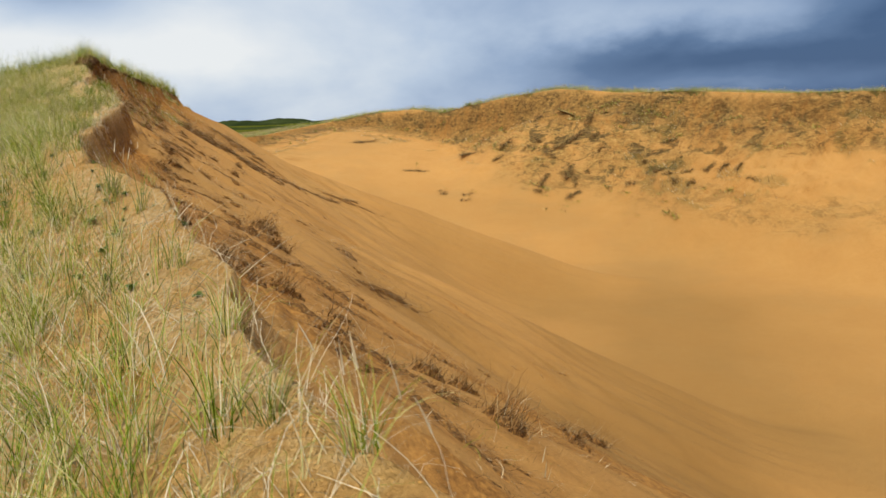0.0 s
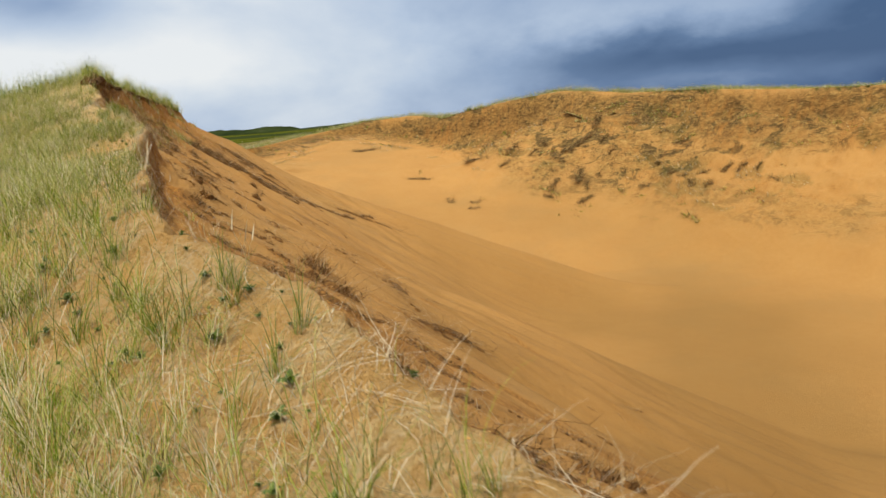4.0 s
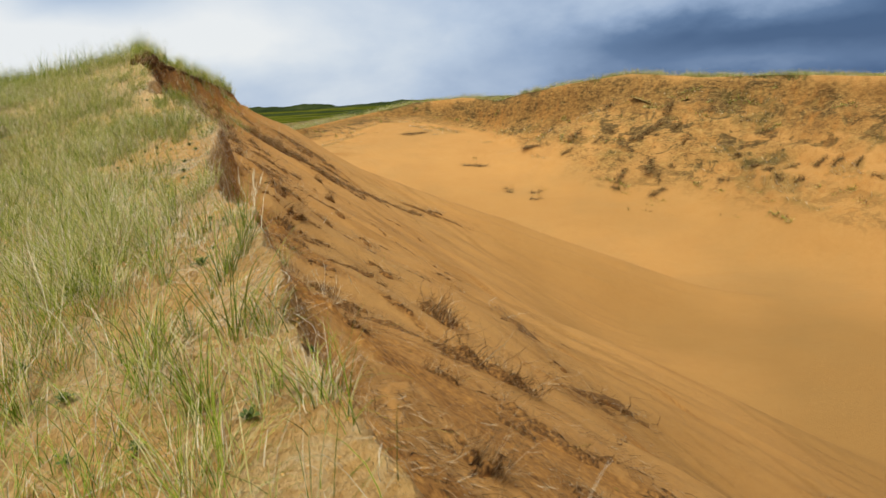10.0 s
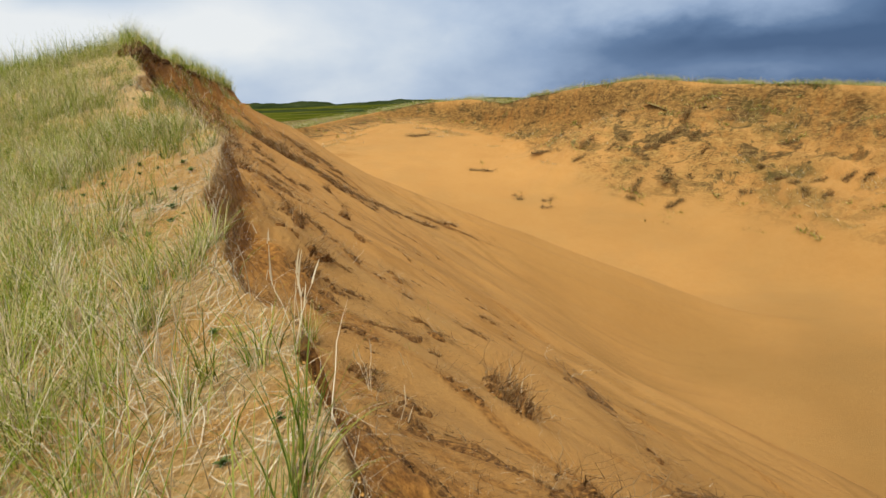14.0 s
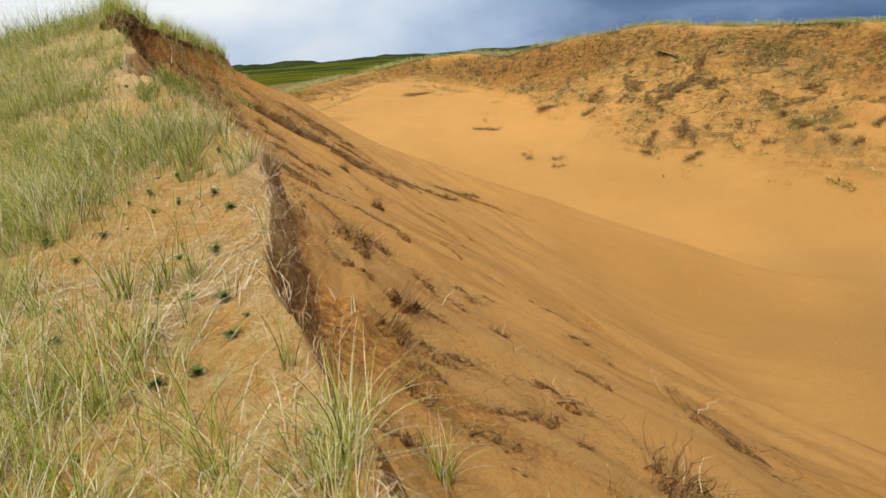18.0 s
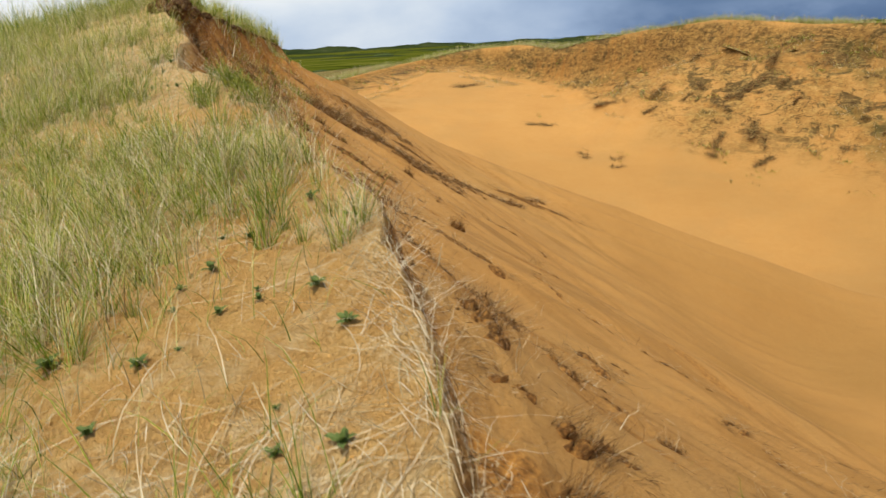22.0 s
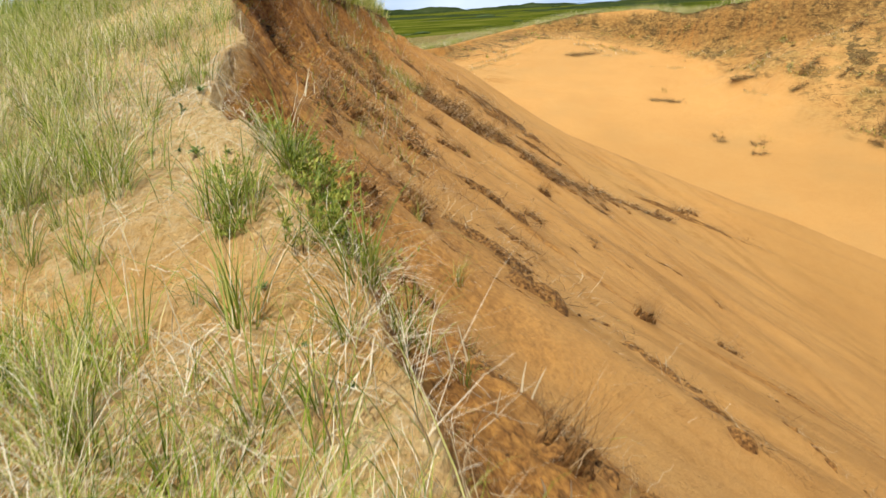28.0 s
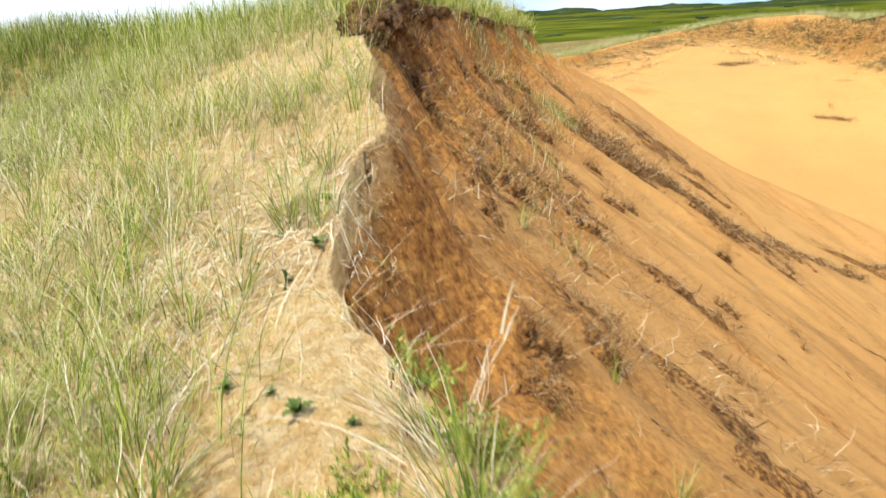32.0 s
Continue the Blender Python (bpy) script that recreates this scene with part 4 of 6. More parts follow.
def scatter_crest_grass():
    """Grass along the far bank's turf edge, on its plateau and on slumped turf."""
    r = np.random.default_rng(22)
    seg = np.hypot(np.diff(_cr[:, 0]), np.diff(_cr[:, 1]))
    cum = np.concatenate([[0], np.cumsum(seg)])
    n = 125000
    s = r.uniform(cum[3], cum[-1], n)
    cx, cy = np.interp(s, cum, _cr[:, 0]), np.interp(s, cum, _cr[:, 1])
    back = r.exponential(1.8, n) - 0.45
    tx, ty = np.interp(s + 0.5, cum, _cr[:, 0]) - cx, np.interp(s + 0.5, cum, _cr[:, 1]) - cy
    tl = np.hypot(tx, ty) + 1e-6
    x, y = cx + back * ty / tl, cy - back * tx / tl
    z, soil, turf = relief(x, y)
    ok = (turf > 0.4) & (r.random(n) < np.clip(0.55 + 2.6 * fbm(x, y, 1.6, 4, 0.6), 0.06, 1))
    x, y, z = x[ok], y[ok], z[ok]
    n = len(x)
    st = strips(np.stack([x, y, z - 0.03], -1), headings(n, r), (0.95 + 1.3 * fbm(x, y, 0.7, 3)) * r.uniform(0.25, 0.8, n) * (0.55 + 0.45 * step(60, 80, y)), r.uniform(0.010, 0.022, n), r.uniform(0, 0.8, n), r.uniform(0.3, 1.5, n), 3, r)
    # slumped turf on the bank's face
    xs, ys = r.uniform(-26, 40, 90000), r.uniform(45, 108, 90000)
    q, zc = crest_distance(xs, ys)
    zz, so, tu = relief(xs, ys)
    ok = (q > 0.2) & (q < 13) & (tu > 0.3) & (r.random(len(xs)) < 0.8)
    n2 = int(ok.sum())
    down = np.arctan2(-0.6, -0.8) + r.normal(0, 0.9, n2)
    st2 = strips(np.stack([xs[ok], ys[ok], zz[ok] - 0.02], -1), down, r.uniform(0.15, 0.45, n2), r.uniform(0.025, 0.05, n2), r.uniform(0.3, 1.2, n2), r.uniform(0.3, 1.0, n2), 3, r)
    me = strips_mesh("crest_grass", [(st[: n // 3], 1), (st[n // 3 :], 0), (st2, 1)], [GRASS, DRY])
    tagged(new("crest_grass", me), "wind-blown marram fringe along the eroded turf edge", "grass", kind="stuff")


scatter_crest_grass()


# ---------------------------------------------------------------- single tufts by the walk
def tuft_model(seed, count, tall, dry_share, fresh=True, spread=0.05, droop=1.0):
    r = np.random.default_rng(seed)

    def some(n, width, extra):
        a, d = r.random(n) * 2 * math.pi, spread * np.sqrt(r.random(n))
        b = np.stack([d * np.cos(a), d * np.sin(a), np.full(n, -0.02)], -1)
        h = np.where(r.random(n) < 0.4, WIND + r.normal(0, 0.7, n), a + r.normal(0, 0.6, n))
        return strips(b, h, tall * r.uniform(0.45, 1.05, n), r.uniform(*width, n), np.abs(r.normal(0, 0.32, n)) + extra, droop * r.uniform(0.3, 1.4, n), 6, r)

    green = some(max(3, int(count * (1 - dry_share) * 0.75)), (0.004, 0.0075), 0.12)
    straw = some(max(3, int(count * dry_share)), (0.002, 0.004), 0.3)
    t = thing("grass_tuft", "tuft of green marram blades with straw-coloured dead ones", "grass", "marram tufts on bare sand")
    part("foliage", strips_mesh("foliage", [(green, 0)], [FRESH if fresh else GRASS]), t)
    part("dead_foliage", strips_mesh("dead_foliage", [(straw, 0)], [DRY]), t, "straw-coloured dead blades")
    return t


TUFTS = [tuft_model(100 + k, c, h, d, f, s, dr) for k, (c, h, d, f, s, dr) in enumerate((
    (46, 0.50, 0.25, True, 0.045, 1.2), (60, 0.56, 0.3, True, 0.06, 1.4), (30, 0.42, 0.2, True, 0.035, 1.1),
    (80, 0.58, 0.4, False, 0.08, 1.5), (100, 0.5, 0.45, False, 0.10, 1.6), (24, 0.38, 0.45, True, 0.03, 1.3)))]
TUFT_PLACES = [(-5.7, 9.47), (-6.8, 9.97), (-7.05, 11.53), (-6.13, 10.29), (-5.02, 9.28), (-9.65, 17.91), (-10.82, 19.64), (-10.88, 19.22), (-12.04, 23.79), (-13.37, 26.3), (-13.35, 25.84), (-13.4, 25.45), (-13.13, 24.57), (-13.07, 24.37), (-11.2, 23.72), (-11.72, 24.07), (-11.09, 23.96), (-11.14, 23.57), (-11.92, 23.63), (-11.58, 23.61), (-11.07, 21.54), (-11.78, 23.12), (-10.45, 20.78), (-11.17, 20.46)]
TUFT_PLACES_2 = [(-11.81, 21.05), (-11.65, 20.35), (-11.57, 19.99), (-12.94, 23.85), (-9.77, 20.1), (-10.35, 20.45), (-4.32, 6.48), (-3.51, 5.29), (-3.65, 5.77), (-2.45, 4.93), (-3.08, 5.82), (-2.77, 5.2), (-3.76, 6.49), (-5.92, 9.67), (-5.05, 8.81), (-7.09, 12.49), (-7.85, 12.88), (-8.17, 12.93), (-8.58, 15.57), (-7.08, 13.0), (-7.68, 13.83), (-8.44, 13.61), (-8.32, 14.28), (-3.72, 6.97), (-5.09, 7.08), (-8.13, 17.77), (-7.72, 16.2), (-11.91, 27.2), (-11.43, 26.51), (-13.0, 28.91)]


def spread_things(models, places, seed, size=(0.8, 1.2), sink=0.0, tilt=None, turn_all=True):
    """Each place gets one of the models; the first use of a model moves the model itself."""
    r = random.Random(seed)
    used = set()
    for k, (x, y) in enumerate(places):
        mdl = models[r.randrange(len(models))]
        turn = r.uniform(-0.6, 0.6) if not turn_all else r.uniform(0, 2 * math.pi)
        m = stand(x, y, turn, r.uniform(*size), sink, tilt)
        if mdl not in used:
            used.add(mdl)
            set_at(mdl, m)
        else:
            place(mdl, m)
    for mdl in models:
        if mdl not in used:
            x, y = places[0]
            set_at(mdl, stand(x - 0.5, y + 0.3, 0, 1.0, sink, tilt))


r_t = np.random.default_rng(31)
extra = []
k_extra = 0
while len(extra) < 120:
    yy = r_t.uniform(4.0, 34)
    dl = r_t.exponential(0.7) + 0.05
    if k_extra < 40:
        yy, dl = r_t.uniform(22.6, 25.2), r_t.uniform(1.1, 2.8)
    k_extra += 1
    if dl > 2.8 or (21.8 < yy < 23.8 and dl < 1.0):
        continue
    extra.append((float(edge_x(np.array([yy]))[0] - dl), float(yy)))
spread_things(TUFTS, TUFT_PLACES + TUFT_PLACES_2 + extra, 41, (0.6, 1.0), 0.0, None, False)


# taller green tufts that stand alone on the edge
for k, (x, y, size) in enumerate(((-10.28, 20.25, 1.25), (-9.81, 20.02, 1.1), (-11.88, 23.75, 1.2), (-10.36, 20.68, 1.3), (-11.3, 23.73, 1.15), (-11.77, 24.12, 1.0), (-11.19, 24.03, 1.2), (-10.89, 23.87, 1.1), (-13.29, 25.72, 0.9), (-13.18, 25.2, 0.8), (-12.81, 24.25, 1.1), (-6.75, 11.76, 1.2), (-5.1, 9.33, 0.9), (-6.2, 10.2, 0.9), (-11.49, 22.94, 1.1), (-11.06, 22.82, 0.85), (-11.06, 22.51, 0.95), (-11.24, 22.46, 1.1), (-11.42, 22.29, 0.85), (-11.72, 22.34, 0.95), (-11.1, 23.1, 1.1), (-11.96, 23.89, 0.85), (-11.85, 23.88, 0.95), (-12.78, 24.14, 1.1), (-10.22, 20.41, 0.85), (-11.06, 21.15, 0.95), (-10.94, 21.44, 1.1), (-10.51, 21.55, 0.85), (-7.14, 13.47, 0.95), (-7.11, 12.7, 1.1), (-7.68, 14.07, 0.85), (-9.67, 18.06, 0.95), (-9.87, 17.88, 1.1), (-5.0, 9.13, 0.85), (-5.81, 9.42, 0.95), (-5.41, 9.04, 1.1), (-6.36, 9.35, 0.85), (-6.24, 10.39, 0.95), (-7.14, 11.74, 1.1), (-6.78, 11.3, 0.85))):
    place(TUFTS[(0, 2, 1)[k % 3]], stand(x, y, 0.5 * k, size))


# ---------------------------------------------------------------- small rosette weeds
def leaf_mesh(seed):
    """One toothed leaf, arched, folded along its midrib."""
    r = random.Random(seed)
    bm = bmesh.new()
    n = 7
    rows = []
    L, W = 0.075, 0.022
    for i in range(n + 1):
        t = i / n
        w = W * math.sin(math.pi * min(1, 0.12 + 0.88 * t) ** 0.8) * (1 if i % 2 else 0.62) * r.uniform(0.85, 1.15)
        z = 0.022 * math.sin(t * 2.2)
        rows.append((bm.verts.new((t * L, -w, z + w * 0.35)), bm.verts.new((t * L, 0, z)), bm.verts.new((t * L, w, z + w * 0.35))))
    for a, b in zip(rows, rows[1:]):
        bm.faces.new((a[0], b[0], b[1], a[1]))
        bm.faces.new((a[1], b[1], b[2], a[2]))
    me = bpy.data.meshes.new("leaf")
    bm.to_mesh(me)
    bm.free()
    me.materials.append(LEAF)
    return me


LEAVES = [leaf_mesh(k) for k in range(3)]


def rosette_model(seed, leaves):
    r = random.Random(seed)
    t = thing("rosette_weed", "small dark green leafy weed rosette on bare sand", "weed", "weeds on the sand")
    for k in range(leaves):
        ob = part("leaf", LEAVES[k % 3], t)
        ring = k % 2
        s = r.uniform(0.7, 1.15) * (1.0 if ring else 0.75)
        ob.matrix_basis = Matrix.Translation((0, 0, 0.004 + 0.006 * (1 - ring))) @ Euler((0, -r.uniform(0.1, 0.3) - 0.45 * (1 - ring), k * 2.4 + r.uniform(-0.3, 0.3))).to_matrix().to_4x4() @ Matrix.Scale(s, 4)
    return t


WEEDS = [rosette_model(200 + k, n) for k, n in enumerate((9, 11, 7, 12))]
WEED_PLACES = [(-4.48, 7.8), (-4.46, 8.03), (-4.93, 7.61), (-3.88, 6.82), (-4.4, 7.29), (-3.9, 7.71), (-4.66, 7.24), (-4.17, 7.15), (-5.59, 8.95), (-6.14, 9.55), (-5.49, 9.15), (-5.07, 9.19), (-5.27, 9.54), (-6.19, 10.34), (-6.35, 9.87), (-6.51, 11.14), (-5.44, 8.79), (-6.3, 9.44), (-5.04, 8.83), (-4.57, 8.37), (-4.91, 9.23), (-6.77, 10.39), (-6.94, 11.13), (-7.21, 11.13), (-7.51, 11.66), (-6.34, 11.44), (-5.65, 10.24), (-6.94, 10.75), (-7.92, 12.03), (-7.8, 14.53)]
WEED_PLACES_2 = [(-7.36, 13.07), (-8.39, 15.74), (-8.45, 16.16), (-8.51, 15.43), (-9.17, 17.56), (-9.47, 18.4), (-9.12, 16.9), (-10.2, 17.78), (-9.45, 17.79), (-9.71, 18.39), (-10.02, 17.4), (-9.03, 17.17), (-10.48, 18.57), (-9.51, 17.3), (-9.28, 16.83), (-10.62, 19.8), (-10.11, 19.55), (-10.53, 20.04), (-10.3, 19.5), (-10.11, 20.75), (-10.42, 20.41), (-10.5, 19.04), (-10.99, 19.15), (-9.82, 19.57), (-9.6, 19.22), (-12.54, 24.58), (-13.39, 25.92), (-13.16, 25.91), (-13.01, 25.25), (-12.88, 24.65), (-12.96, 25.45)]
r_w = np.random.default_rng(33)
weed_more = []
for k in range(70):
    yy = r_w.uniform(4.5, 27)
    weed_more.append((float(edge_x(np.array([yy]))[0] - 0.15 - r_w.exponential(0.8)), float(yy)))
spread_things(WEEDS, WEED_PLACES + WEED_PLACES_2, 43, (0.6, 1.1), 0.0, 0.8)
for k, (x, y) in enumerate(weed_more):
    place(WEEDS[k % 4], stand(x, y, 2.4 * k, 0.3 + 0.05 * (k % 6), 0.0, 0.8))

AMBER = simple_material("amber_dead_blade", [(0.2, (0.42, 0.15, 0.012)), (0.8, (0.78, 0.36, 0.03))], 8.0, 0.6, 0, spec=0.3, trans=0.2, vary=0.6)


def amber_tuft():
    r = np.random.default_rng(220)
    n = 18
    b = np.stack([r.normal(0, 0.02, n), r.normal(0, 0.02, n), np.full(n, -0.01)], -1)
    t = thing("amber_grass", "small tuft of amber-orange dead grass at the sand edge", "grass")
    st = strips(b, r.random(n) * 2 * math.pi, r.uniform(0.08, 0.2, n), r.uniform(0.005, 0.010, n), r.uniform(0.5, 1.4, n), r.uniform(0.2, 1.0, n), 4, r)
    part("dead_foliage", strips_mesh("dead_foliage", [(st[:12], 0)], [AMBER]), t)
    part("foliage", strips_mesh("foliage", [(st[12:], 0)], [FRESH]), t)
    return t


set_at(amber_tuft(), stand(-6.68, 12.11, 0.0, 1.0))

flower = thing("violet_flower", "small dark violet flower lying open on the sand", "flower")
petal_bm = bmesh.new()
for k in range(5):
    a = k * 2 * math.pi / 5
    ca, sa = math.cos(a), math.sin(a)
    v = [petal_bm.verts.new((ca * u - sa * w, sa * u + ca * w, z)) for u, w, z in ((0.004, 0, 0.006), (0.022, -0.013, 0.012), (0.038, -0.010, 0.010), (0.042, 0.006, 0.009), (0.026, 0.014, 0.012))]
    petal_bm.faces.new(v)
petal_me = bpy.data.meshes.new("blossom")
petal_bm.to_mesh(petal_me)
petal_bm.free()
petal_me.materials.append(PETAL)
part("blossom", petal_me, flower)
part("leaf", LEAVES[0], flower).matrix_basis = Matrix.Rotation(2.2, 4, "Z") @ Matrix.Scale(0.7, 4)
set_at(flower, stand(-9.29, 17.74, 0.4, 0.75, 0, 0.8))


# ---------------------------------------------------------------- crumbs of dry crust
CRUMB = simple_material("dry_sand_crumb", [(0.25, (0.50, 0.25, 0.060)), (0.5, (0.68, 0.38, 0.110)), (0.75, (0.80, 0.50, 0.18))], 9.0, 0.95, 0.4, 0.004, vary=0.25)


def scatter_crumbs():
    r = np.random.default_rng(34)
    n = 19000
    y = r.uniform(4.2, 28, n)
    dl = r.exponential(0.75, n) - 0.25
    x = edge_x(y) - dl
    ok = (dl < 3.5) & (r.random(n) < np.clip(0.35 + 3.0 * fbm(x, y, 0.8, 3), 0.03, 1))
    x, y = x[ok], y[ok]
    n = len(x)
    z = ground_z(x, y)
    size = 0.002 + 0.0075 * r.random(n) ** 3
    unit = np.array([(1, 0, 0), (0, 1, 0), (-1, 0, 0), (0, -1, 0), (0, 0, 0.8), (0, 0, -0.8)], float)
    v = unit[None] * r.uniform(0.6, 1.3, (n, 6, 1)) * size[:, None, None]
    a = r.random(n) * 6.28
    ca, sa = np.cos(a)[:, None], np.sin(a)[:, None]
    v = np.stack([v[..., 0] * ca - v[..., 1] * sa, v[..., 0] * sa + v[..., 1] * ca, v[..., 2]], -1)
    v = v + np.stack([x, y, z + 0.1 * size], -1)[:, None, :]
    f = np.array([(0, 1, 4), (1, 2, 4), (2, 3, 4), (3, 0, 4), (1, 0, 5), (2, 1, 5), (3, 2, 5), (0, 3, 5)])
    faces = (f[None] + 6 * np.arange(n)[:, None, None]).reshape(-1, 3)
    me = mesh_from("sand_crumbs", v.reshape(-1, 3).tolist(), faces.tolist(), [CRUMB])
    tagged(new("sand_crumbs", me), "small crumbs of dried sand crust on the ridge", "sand", kind="stuff")


scatter_crumbs()


# ---------------------------------------------------------------- bleached stalks and straw
def stalk_model(seed, tall):
    r = np.random.default_rng(seed)
    n = 3
    b = np.stack([r.normal(0, 0.008, n), r.normal(0, 0.008, n), np.full(n, -0.03)], -1)
    st = strips(b, np.full(n, WIND - 1.2) + r.normal(0, 0.5, n), tall * r.uniform(0.6, 1.0, n), np.full(n, 0.0042), r.uniform(0.15, 0.8, n), r.uniform(0.1, 0.8, n), 6, r, 0.18, 0.6)
    ears = strips(st[:, -2].mean(1), np.full(n, WIND) + r.normal(0, 0.6, n), np.full(n, 0.13) * r.uniform(0.7, 1.2, n), np.full(n, 0.010), r.uniform(0.05, 0.4, n), r.uniform(0, 0.3, n), 4, r, 0.1, 0.8)
    t = thing("dry_stalk", "tall bleached dead grass stalk with a withered ear", "stalk", "bleached stalks")
    part("stem", strips_mesh("stem", [(st, 0)], [DRY]), t)
    for k in range(n):
        part("ear", strips_mesh("ear", [(ears[k : k + 1], 0)], [DRY]), t)
    return t


STALKS = [stalk_model(300 + k, h) for k, h in enumerate((0.42, 0.5, 0.34, 0.58))]
STALK_PLACES = [(-7.33, 14.2), (-7.17, 14.48), (-7.16, 16.01), (-8.93, 18.72), (-8.48, 18.17), (-8.84, 20.48), (-9.6, 27.44), (-8.65, 23.69), (-10.63, 21.89), (-10.76, 23.37), (-10.75, 22.4), (-3.22, 11.89), (-2.89, 11.85), (-2.2, 4.68), (-1.33, 8.26), (-11.95, 24.52), (-7.2, 18.1), (-7.51, 17.28), (-7.33, 14.11), (-7.17, 15.19), (-11.65, 24.16), (-10.75, 23.96), (-2.68, 5.12), (-4.98, 9.5), (-13.21, 27.09), (-13.05, 27.24), (-9.42, 20.5), (-9.32, 19.9), (-4.11, 8.77), (-12.31, 25.54), (-10.44, 23.04)]
spread_things(STALKS, STALK_PLACES, 47, (0.8, 1.15))


def scatter_straw():
    """Dead blades lying on the sand, thickest by the broken edge."""
    r = np.random.default_rng(51)
    n = 19000
    y = np.where(r.random(n) < 0.4, r.normal(22.5, 3.2, n), r.uniform(2.5, 34, n))
    dl = r.exponential(0.8, n) - 0.12
    x = edge_x(y) - dl
    ok = (r.random(n) < np.clip(0.32 + 2.8 * fbm(x, y, 0.9, 3), 0.03, 1))
    x, y = x[ok], y[ok]
    n = len(x)
    k, ln = 5, 0.08 + 0.70 * r.random(n) ** 1.7
    h = r.random(n) * 2 * math.pi
    t = np.linspace(-0.5, 0.5, k)
    curl = r.normal(0, 0.28, n)
    ang = h[:, None] + curl[:, None] * t[None]
    px = x[:, None] + ln[:, None] * t[None] * np.cos(ang)
    py = y[:, None] + ln[:, None] * t[None] * np.sin(ang)
    pz = ground_z(px.ravel(), py.ravel()).reshape(px.shape)
    line = pz[:, [0, -1]]
    pz = np.maximum(pz + 0.005, line[:, :1] * (0.5 - t)[None] + line[:, 1:] * (0.5 + t)[None]) + r.uniform(0, 0.02, n)[:, None]
    w = r.uniform(0.0018, 0.0042, n)[:, None] * np.array([0.5, 0.9, 1, 0.9, 0.4])[None] * 0.5
    ox, oy = -np.sin(ang) * w, np.cos(ang) * w
    s = np.stack([np.stack([px - ox, py - oy, pz], -1), np.stack([px + ox, py + oy, pz + 0.001], -1)], 2)
    s = s[np.ptp(pz, axis=1) < 0.22]
    # matted dead blades at the foot of the grass
    n2 = 22000
    y2 = r.uniform(3, 33, n2)
    d2 = 0.5 + 4.5 * r.random(n2) ** 1.2
    x2 = edge_x(y2) - d2
    ok = r.random(n2) < np.clip(0.40 + 2.6 * fbm(x2, y2, 1.1, 4, 0.6), 0.02, 1) * step(1.5, 2.6, d2)
    x2, y2 = x2[ok], y2[ok]
    n2 = len(x2)
    mat = strips(np.stack([x2, y2, ground_z(x2, y2) + r.uniform(0.0, 0.05, n2)], -1), r.random(n2) * 2 * math.pi, r.uniform(0.10, 0.38, n2), r.uniform(0.0016, 0.0034, n2), r.uniform(1.1, 1.6, n2), r.uniform(0.0, 0.6, n2), 4, r, 0.10, 0.7)
    # bleached heaps flopped over the broken edge
    n = 7600
    y = np.concatenate([r.uniform(15.5, 24.5, n - 3100), r.uniform(24.5, 30, 1000), r.uniform(4.5, 15.5, 2100)])
    d = r.normal(-0.02, 0.13, n)
    x = edge_x(y) + d
    ok = r.random(n) < np.clip(0.15 + 3.6 * fbm(y, 0 * y + 4.4, 1.0, 3), 0.0, 1)
    x, y = x[ok], y[ok]
    n = len(x)
    heap = strips(np.stack([x, y, ground_z(x, y) + r.uniform(-0.01, 0.07, n)], -1), r.random(n) * 2 * math.pi, r.uniform(0.10, 0.42, n), r.uniform(0.0018, 0.0036, n), r.uniform(0.7, 1.6, n), r.uniform(0.0, 0.8, n), 6, r, 0.12, 0.7)
    me = strips_mesh("straw_litter", [(s, 0), (heap, 0), (mat, 0)], [DRY])
    tagged(new("straw_litter", me), "scattered straw-coloured dead grass blades on sand", "straw", kind="stuff")


scatter_straw()


